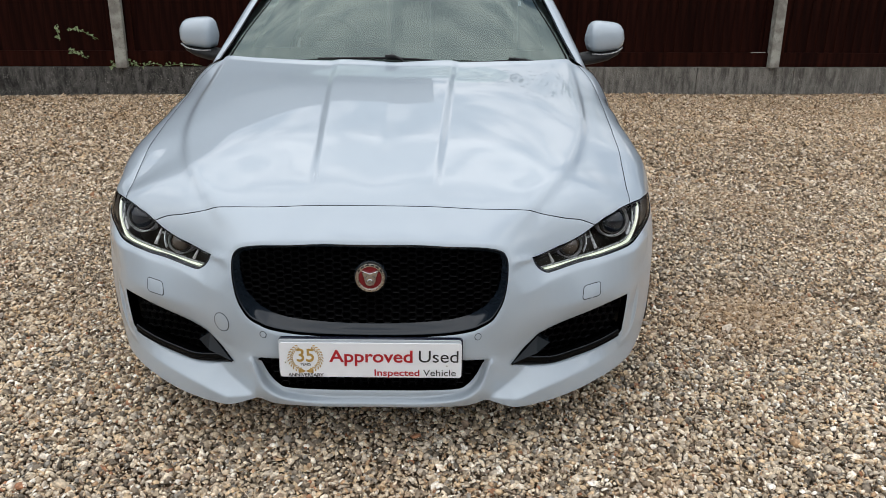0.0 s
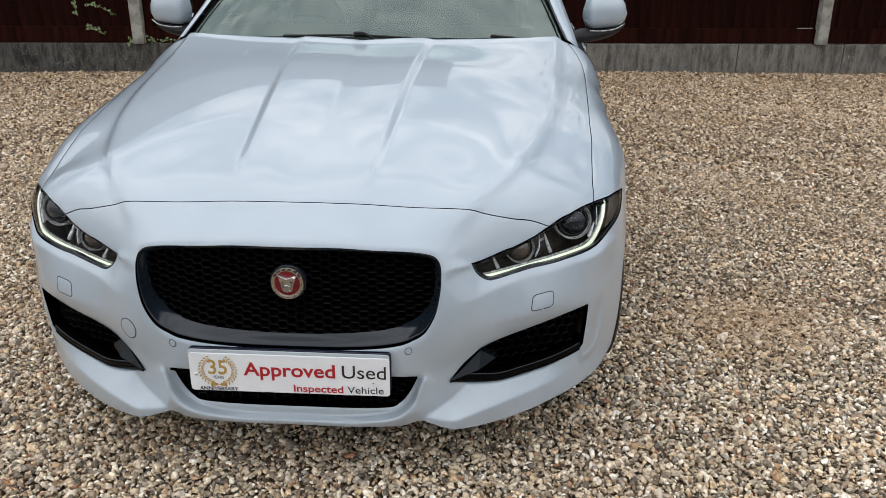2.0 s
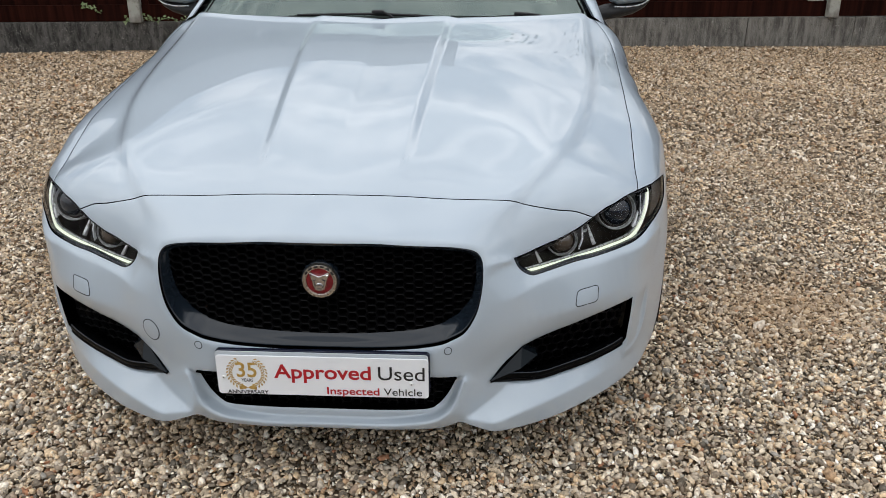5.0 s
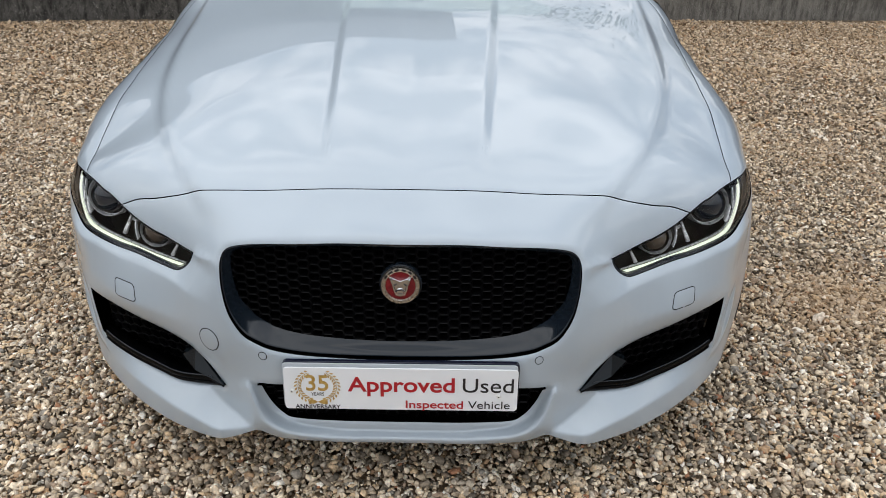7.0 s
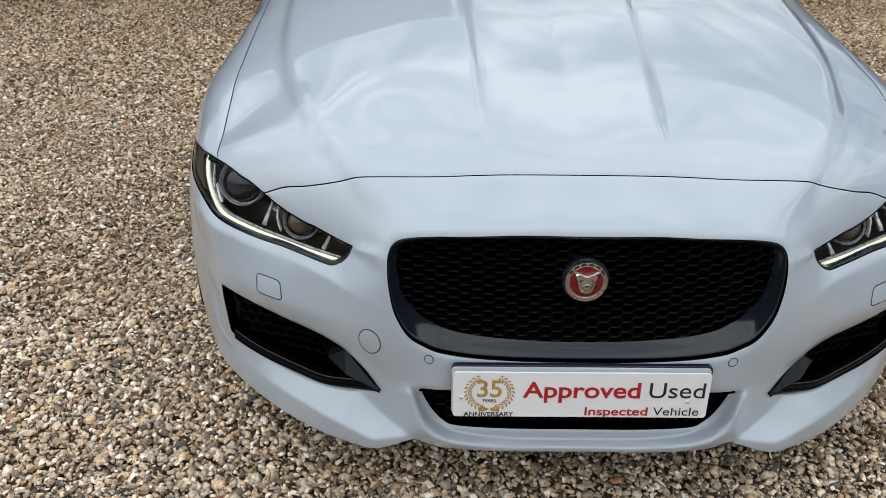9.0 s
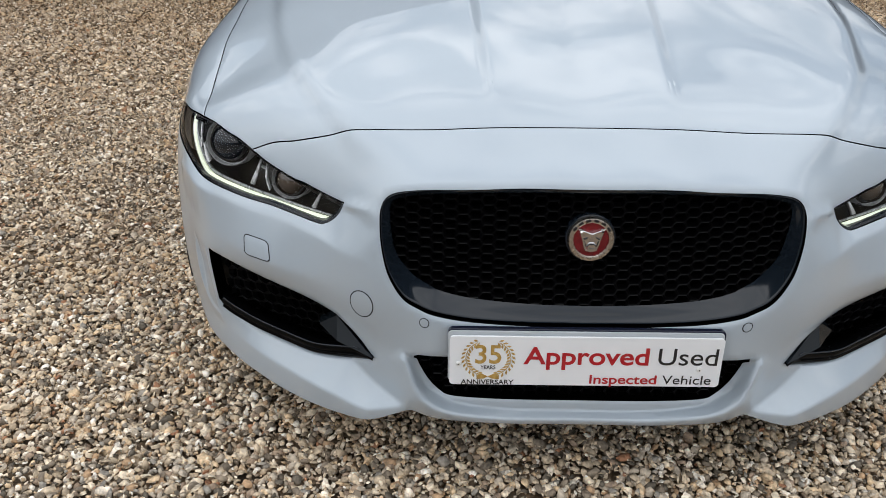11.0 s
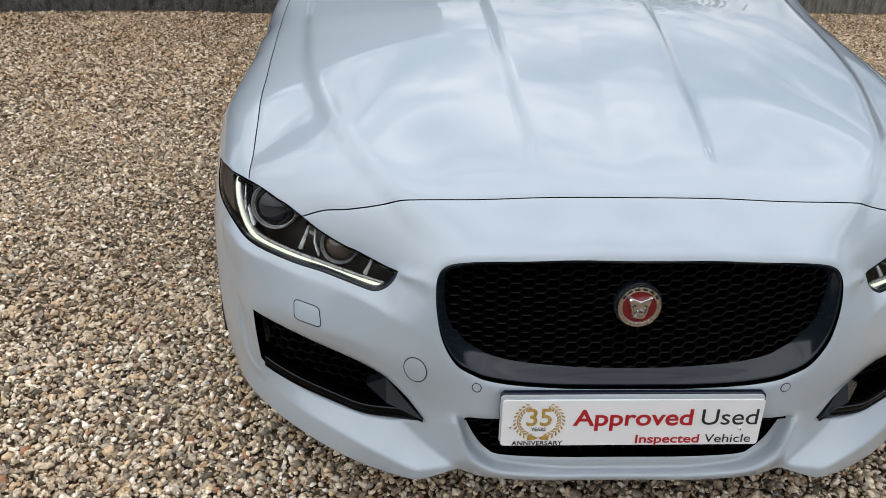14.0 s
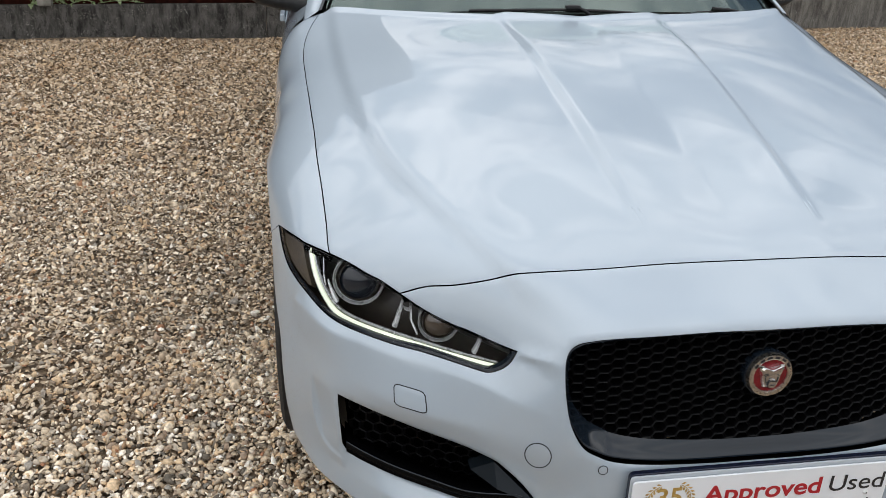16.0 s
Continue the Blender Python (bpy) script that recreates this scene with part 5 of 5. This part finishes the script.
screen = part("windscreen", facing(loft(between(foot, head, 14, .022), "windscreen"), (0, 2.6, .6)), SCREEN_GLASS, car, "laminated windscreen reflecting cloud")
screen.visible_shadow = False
# dark printed border of the glass
rows = between(foot, head, 14, .022)
low = [[p + np.array((0, .006, -.003)) for p in r] for r in rows[:2]]
part("glass_border", loft([low[0], [a * -.25 + b * 1.25 for a, b in zip(low[0], low[1])]], "glass_border"), FRIT, screen, "dark printed band at the foot")
edge = [[rows[i][0] * (1 - w) + rows[i][4] * w + np.array((0, .006, -.003)) for w in (0, .5, 1.0)] for i in range(15)]
for s in (1, -1):
    part("glass_border", loft([[p * (s, 1, 1) for p in r] for r in edge], "glass_border"), FRIT, screen)
# scuttle panel under the wipers
part("scuttle", loft([across(COWL) + (0, -.012, -.03), across(SCREEN_FOOT) + (0, .03, -.012)], "scuttle"), MATT_BLACK, car)

ROOF_EDGE = [(.585, 2.42, 1.335), (.60, 2.8, 1.375), (.60, 3.2, 1.365), (.57, 3.55, 1.315)]
roof_rows = []
for k in range(13):
    f = k / 12
    e = flow(ROOF_EDGE, 12)[int(f * 36)]
    mid = np.array((0, np.interp(f, (0, .35, .7, 1), (2.265, 2.75, 3.2, 3.62)), np.interp(f, (0, .35, .7, 1), (1.387, 1.432, 1.42, 1.36))))
    roof_rows.append([np.array((e[0] * u, mid[1] + (e[1] - mid[1]) * u * u, mid[2] + (e[2] - mid[2]) * abs(u) ** 2.4)) for u in np.linspace(-1, 1, 25)])
part("roof", loft(roof_rows, "roof"), PAINT, car)
rear_foot = [np.array((.66 * u, 4.22 - .10 * u * u, 1.075 - .03 * u * u)) for u in np.linspace(-1, 1, 25)]
part("rear_window", facing(loft([roof_rows[-1], rear_foot], "rear_window"), (0, 2.6, .6)), SIDE_GLASS, car)


def section(y):
    """Right half of the flank at y: from the sill to the waistline."""
    w = np.interp(y, (1.62, 2.6, 3.6, 4.2, 4.6), (0, .002, .004, -.02, -.13))
    belt = np.interp(y, (1.62, 2.6, 3.6, 4.3, 4.64), (.925, .955, .985, 1.02, .98))
    inn = np.interp(y, (1.62, 1.9, 3.4, 4.2, 4.64), (.835, .80, .775, .74, .62))
    return [np.array((.86 + w, y, .17)), np.array((.915 + w, y, .24)), np.array((.922 + w, y, .40)), np.array((.925 + w, y, .60)), np.array((.922 + w, y, .74)), np.array((.900 + w, y, .84)), np.array(((.900 + w + inn) / 2, y, belt - .03)), np.array((inn, y, belt))]


def flank(name, y0, y1, n, side, arch_y=None):
    rows = []
    for y in np.linspace(y0, y1, n):
        c = flow(section(y), 5) * (side, 1, 1)
        if arch_y and abs(y - arch_y) < .365:
            z = .331 + math.sqrt(.365 ** 2 - (y - arch_y) ** 2)
            t = np.linspace(0, 1, len(c))
            f = np.interp(z, c[:, 2], t)
            c = np.column_stack([np.interp(f + (1 - f) * t, t, c[:, k]) for k in range(3)])
        rows.append(c)
    return part(name, loft(rows, name), PAINT, car)


def pillar_line(side):
    a = flow([(.800, 1.585, .925), (.765, 1.75, 1.015), (.705, 2.0, 1.165), (.640, 2.25, 1.285), (.590, 2.43, 1.340)], 6)
    b = flow([(.785, 1.612, .950), (.735, 1.76, 1.045), (.670, 2.0, 1.190), (.612, 2.25, 1.305), (.585, 2.42, 1.337)], 6)
    c = flow([(.835, 1.64, .915), (.800, 1.84, 1.015), (.735, 2.08, 1.165), (.665, 2.30, 1.285), (.600, 2.47, 1.335)], 6)
    rows = [[p * (side, 1, 1) for p in (y, x * .6 + y * .4 + (0, -.004, .012), x * .5 + z * .5 + (.004, -.004, .006), z)] for x, y, z in zip(a, b, c)]
    part("a_pillar", loft(rows, "a_pillar"), PAINT, car)
    part("pillar_trim", loft([[y * (side, 1, 1) + np.array((0, -.004, .002)), (y * .75 + np.array((y[0] * .955, y[1] - .012, y[2] + .004)) * .25) * (side, 1, 1) + np.array((0, -.006, .003))] for y in b], "pillar_trim"), GLOSS_BLACK, car)


for side in (1, -1):
    flank("front_door", 1.628, 2.66, 16, side)
    flank("rear_door", 2.666, 3.36, 12, side)
    flank("rear_quarter", 3.366, 4.64, 40, side, 3.665)
    pillar_line(side)
    top = [np.array((p[0], p[1], p[2])) for p in flow([(.600, 2.47, 1.335), (.605, 2.8, 1.362), (.603, 3.2, 1.352), (.57, 3.62, 1.28)], 8)]
    belt = [section(y)[-1] for y in np.linspace(1.66, 4.05, len(top))]
    part("side_window", facing(loft([[p * (side, 1, 1) for p in belt], [p * (side, 1, 1) for p in top]], "side_window"), (0, 2.6, .6)), SIDE_GLASS, car)
    part("roof_rail", sweep([p * (side, 1, 1) for p in top], .018, 8, "roof_rail"), PAINT, car)
    quarter = [[p * (side, 1, 1) for p in (np.array((.57, 3.58, 1.31)), np.array((.66, 4.14, 1.06)))], [p * (side, 1, 1) for p in (np.array((.57, 3.60, 1.25)), section(4.15)[-1])]]
    part("c_pillar", loft(quarter, "c_pillar"), PAINT, car)
    for y in (2.45, 3.22):
        part("door_handle", box(.02, .2, .03, .008, Matrix.Translation((side * .925, y, .80))), PAINT, car)
boot = [[np.array((section(y)[-1][0] * u, y, section(y)[-1][2] + .055 * (1 - u * u))) for u in np.linspace(-1, 1, 17)] for y in np.linspace(4.05, 4.64, 8)]
part("boot_lid", loft(boot, "boot_lid"), PAINT, car)
tail_full = [[np.array((p[0] * u, 4.64 + .06 * (1 - u * u), p[2] + .055 * (1 - u * u) * (p[2] > .95))) for p in flow(section(4.64), 4)] for u in np.linspace(-1, 1, 17)]
part("rear_bumper", loft(tail_full, "rear_bumper"), PAINT, car)
part("underbody", box(1.66, 3.9, .06, .02, Matrix.Translation((0, 2.62, .19))), MATT_BLACK, car)
part("firewall", box(1.4, .04, .6, .01, Matrix.Translation((0, 1.55, .52))), SHADE_BLACK, car)


def wheel(x, y):
    s = 1 if x > 0 else -1
    w = part("wheel", turned_mesh("wheel", [(.235, -.09), (.245, -.105), (.262, -.115), (.300, -.1175), (.322, -.108), (.3305, -.085), (.3315, 0), (.3305, .085), (.322, .108), (.300, .1175), (.262, .115), (.245, .105), (.235, .09)], 64, "x", True), RUBBER, car,
             "black tyre on grey alloy rim", pose(x, y, .331))
    part("rim", turned_mesh("rim", [(.05, .07 * s), (.06, .085 * s), (.2, .06 * s), (.215, .09 * s), (.242, .1 * s), (.243, -.09 * s), (.23, -.09 * s), (.21, .03 * s), (.05, .03 * s)], 48, "x", True), ALLOY, w)
    for k in range(10):
        a = radians(k * 36)
        part("spoke", box(.03, .035, .19, .008, pose(.075 * s, 0, 0) @ Matrix.Rotation(a, 4, "X") @ Matrix.Translation((0, 0, .135))), ALLOY, w)


for x, y in ((.797, WHEEL_Y), (-.797, WHEEL_Y), (.785, 3.665), (-.785, 3.665)):
    wheel(x, y)
for side in (1, -1):
    liner = [[(side * xx, WHEEL_Y - .36 * math.cos(a), WHEEL_Z + .36 * math.sin(a)) for xx in (.62, .90)] for a in np.linspace(-.25, math.pi + .25, 24)]
    part("arch_liner", loft(liner, "arch_liner"), MATT_BLACK, car)


def door_mirror(side):
    """White cap over a black foot; built for the right-hand side and mirrored."""
    rows = []
    for k in range(15):
        f = k / 14
        x = .872 + .196 * f
        e = math.sqrt(max(1 - abs(2 * f - 1) ** 5 * .97, .02))
        top, bot = 1.012 + .088 * e - .020 * f * f, 1.012 - .066 * e + .016 * f
        mid, hh = (top + bot) / 2, (top - bot) / 2
        ring = []
        for j in range(28):
            a = 2 * math.pi * j / 28
            cy, cz = math.cos(a), math.sin(a)
            cy, cz = math.copysign(abs(cy) ** .75, cy), math.copysign(abs(cz) ** .75, cz)
            depth = (.080 if cy < 0 else .045) * e
            ring.append(((x + .012 * (cy < 0) * (1 - f)) * side, 1.965 + .05 * f + depth * cy, mid + hh * cz))
        rows.append(ring)
    cap = loft(rows, "door_mirror", True)
    bm = bmesh.new()
    bm.from_mesh(cap)
    bmesh.ops.holes_fill(bm, edges=bm.edges)
    smooth_all(bm)
    mir = part("door_mirror", bm, PAINT, car, "white door mirror cap over black foot")
    rows = []
    for x, z, h, d in ((.770, .905, .030, .045), (.82, .912, .034, .055), (.87, .924, .036, .066), (.93, .931, .034, .074), (.99, .940, .030, .070), (1.035, .955, .022, .055), (1.060, .972, .012, .03)):
        yy = 1.968 + .05 * (x - .872) / .196
        rows.append([(side * x, yy + d * cy, z + h * (cz if cz < 0 else .75 * cz)) for cy, cz in [(math.cos(a), math.sin(a)) for a in np.linspace(0, 6.283, 17)[:-1]]])
    part("foot", loft(rows, "foot", True), MATT_BLACK, mir, "black mirror foot")
    rim = flow([(side * (.90), 1.898, .951), (side * .95, 1.900, .950), (side * 1.01, 1.918, .957), (side * 1.05, 1.945, .975)], 5)
    part("indicator", sweep(rim, .003, 6, "indicator"), SATIN, mir)
    part("mirror_glass", box(.140, .004, .095, .02, pose(side * .965, 2.040, 1.02, 0, 0, side * 8)), MIRROR, mir)


for side in (1, -1):
    door_mirror(side)


def wiper(points, hub, tilt):
    w = part("wiper", sweep(flow(points, 8), .0045, 8, "wiper"), MATT_BLACK, car, "black wiper resting at the foot of the windscreen")
    part("arm", sweep(flow([hub, (np.array(hub) + points[1]) / 2 + (0, -.004, .012), np.array(points[1]) + (0, -.004, .012)], 6), .005, 8, "arm"), MATT_BLACK, w)
    part("knuckle", box(.045, .02, .011, .004, pose(*points[1], 0, tilt, 0) @ Matrix.Translation((0, -.008, .010))), MATT_BLACK, w)


wiper([(-.33, 1.462, .976), (-.02, 1.412, .987), (.24, 1.447, .970)], (.05, 1.402, .964), 0)
wiper([(.30, 1.459, .966), (.50, 1.507, .967), (.72, 1.607, .938)], (.66, 1.567, .938), 6)

# cabin seen through the glass
dash = [[np.array((u * .74, 1.58 - .1 * (1 - u * u) + .62 * f, .935 + .02 * math.sin(f * 3.1) - .25 * max(0, f - .75) * 4 * (f > .75) + .015 * (1 - u * u))) for u in np.linspace(-1, 1, 15)] for f in np.linspace(0, 1, 8)]
part("dashboard", loft(dash, "dashboard"), DASH, car, "grey dashboard behind the windscreen")
sw = part("steering_wheel", turned_mesh("steering_wheel", [(.175 + .016 * math.cos(a), .016 * math.sin(a)) for a in np.linspace(0, 2 * math.pi, 11)[:-1]], 40, "y", True), SEAT, car, "black steering wheel", pose(-.37, 2.10, .93, -24, 0, 0))
part("hub", box(.16, .04, .10, .03), SEAT, sw)
part("spoke", box(.33, .02, .035, .008), SEAT, sw)
for x in (-.37, .37):
    seat = part("front_seat", box(.5, .16, .68, .07, pose(x, 2.78, .86, -14, 0, 0), 3), SEAT, car, "black leather front seat")
    part("headrest", box(.27, .1, .18, .04, pose(x, 2.88, 1.25, -10, 0, 0), 3), SEAT, seat)
    part("cushion", box(.5, .5, .16, .06, pose(x, 2.5, .50), 3), SEAT, seat)
part("rear_bench", box(1.25, .2, .6, .07, pose(0, 3.55, .85, -18, 0, 0), 3), SEAT, car, "black leather rear bench")

# ---- the house beyond the fence, seen in the bonnet; a tree; an added wall, unseen behind the camera ----
def house():
    h = thing("house", "grey rendered two-storey house with tiled roof beyond the fence", "house")
    x0, x1, y0, y1, eave, ridge = -9.5, -.30, 10.0, 17.0, 5.0, 9.0
    ym = (y0 + y1) / 2
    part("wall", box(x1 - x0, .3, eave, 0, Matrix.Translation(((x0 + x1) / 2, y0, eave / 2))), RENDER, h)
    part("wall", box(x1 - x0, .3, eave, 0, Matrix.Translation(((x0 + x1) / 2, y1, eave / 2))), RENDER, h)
    for x in (x0 + .15, x1 - .15):
        bm = bmesh.new()
        for dx in (-.14, .14):
            for y, z in ((y0 + .15, 0), (y1 - .15, 0), (y1 - .15, eave), (ym, ridge - .05), (y0 + .15, eave)):
                bm.verts.new((x + dx, y, z))
        bm.verts.ensure_lookup_table()
        v = bm.verts
        bm.faces.new(v[:5])
        bm.faces.new(v[5:])
        for i in range(5):
            bm.faces.new((v[i], v[(i + 1) % 5], v[5 + (i + 1) % 5], v[5 + i]))
        part("gable", bm, RENDER, h)
    for y, s in ((y0 - .3, 1), (y1 + .3, -1)):
        run = abs(ym - y)
        slope = math.degrees(math.atan2(ridge - eave + .17, run))
        part("roof", box(x1 - x0 + .1, math.hypot(run, ridge - eave + .17) + .02, .16, .02, pose((x0 + x1) / 2, (y + ym) / 2, (eave - .17 + ridge) / 2, s * slope, 0, 0)), ROOF, h)
    for x in (-7.6, -3.4):
        for z in (1.5, 3.7):
            w = part("window", box(1.2, .08, 1.2, .01, Matrix.Translation((x, y0 - .16, z))), ROOF, h)
            for dx in (-.29, .29):
                part("pane", box(.5, .02, 1.02, .0, Matrix.Translation((x + dx, y0 - .205, z))), SIDE_PANE, w)


def tree(x, y, tall, seed):
    rnd = random.Random(seed)
    t = thing("tree", "broad leafy green tree beyond the fence", "tree", "trees", pose(x, y, -.05))
    trunk = [(0, 0, 0), (.1, .05, tall * .3), (.05, -.1, tall * .6), (.1, 0, tall * .9)]
    rows = []
    path = flow(trunk, 5)
    for i, p in enumerate(path):
        r = .22 * (1 - .8 * i / len(path))
        rows.append([p + np.array((r * math.cos(a), r * math.sin(a), 0)) for a in np.linspace(0, 6.283, 9)[:-1]])
    part("trunk", loft(rows, "trunk", True), BARK, t)
    verts, faces = [], []
    for k in range(16):
        a, z0 = rnd.uniform(0, 6.28), tall * rnd.uniform(.3, .8)
        reach = tall * rnd.uniform(.18, .36)
        tip = np.array((reach * math.cos(a), reach * math.sin(a), z0 + tall * rnd.uniform(.05, .2)))
        part("limb", sweep(flow([(0.05, 0, z0), tip * (.5, .5, 1) + (0, 0, -.15), tip], 4), .05, 5, "limb"), BARK, t)
        for _ in range(190):
            c = tip + np.array([rnd.gauss(0, tall * .075) for _ in range(3)])
            n = Vector([rnd.gauss(0, 1) for _ in range(3)]).normalized()
            u = n.orthogonal().normalized() * rnd.uniform(.07, .14)
            v = n.cross(u) * .6
            q = len(verts)
            verts += [c - np.array(u), c + np.array(v), c + np.array(u), c - np.array(v)]
            faces.append((q, q + 1, q + 2, q + 3))
    part("crown", mesh_of("crown", verts, faces, False), TREE_LEAF, t)


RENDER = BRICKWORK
SIDE_PANE = material("house_window_pane", (.03, .035, .04), .05, 0, .5, .6)
BARK = material("brown_bark", (.10, .075, .05), .9, 0, 0, .3, second=(.06, .045, .03), scale=12, bump=.5, bump_scale=30)
TREE_LEAF = material("tree_leaf", (.055, .095, .03), .6, 0, 0, .4, second=(.09, .13, .05), scale=4)
house()
tree(4.2, 21.0, 8.5, 3)
tree(7.8, 23.0, 9.5, 7)
wall_s = tagged(part("unseen_wall_south", box(40, .3, 1.9, 0, Matrix.Translation((0, -14.0, .95))), BRICKWORK), "plain grey rendered wall added unseen behind the camera", "wall", kind="structure")


# ---- greenery and loose stone ----
ivy(-3.43, .50, (-.02, .14), 13, 2, .020)
ivy(-3.34, .615, (.26, -.10), 17, 4, .018)
ivy(-3.35, .405, (.15, -.07), 15, 6, .020)
ivy(-2.98, .270, (.24, .015), 44, 8, .030)
ivy(-2.70, .265, (.18, .01), 10, 9, .018)
ivy(-2.50, .268, (.34, .0), 9, 10, .020)
ivy(-2.93, .40, (.03, .04), 4, 12, .012)

stones("gravel_near", 106000, (-2.3, 2.6, -.85, 1.25), .0077, "lump", 11)
stones("gravel_large", 2600, (-2.3, 2.6, -.85, 1.6), .0118, "boulder", 12)
stones("gravel_middle", 125000, (-3.2, 3.9, .85, 3.1), .0080, "chip", 13)
stones("gravel_far", 170000, (-5.6, 6.6, 2.6, 7.5), .0120, "flake", 14)
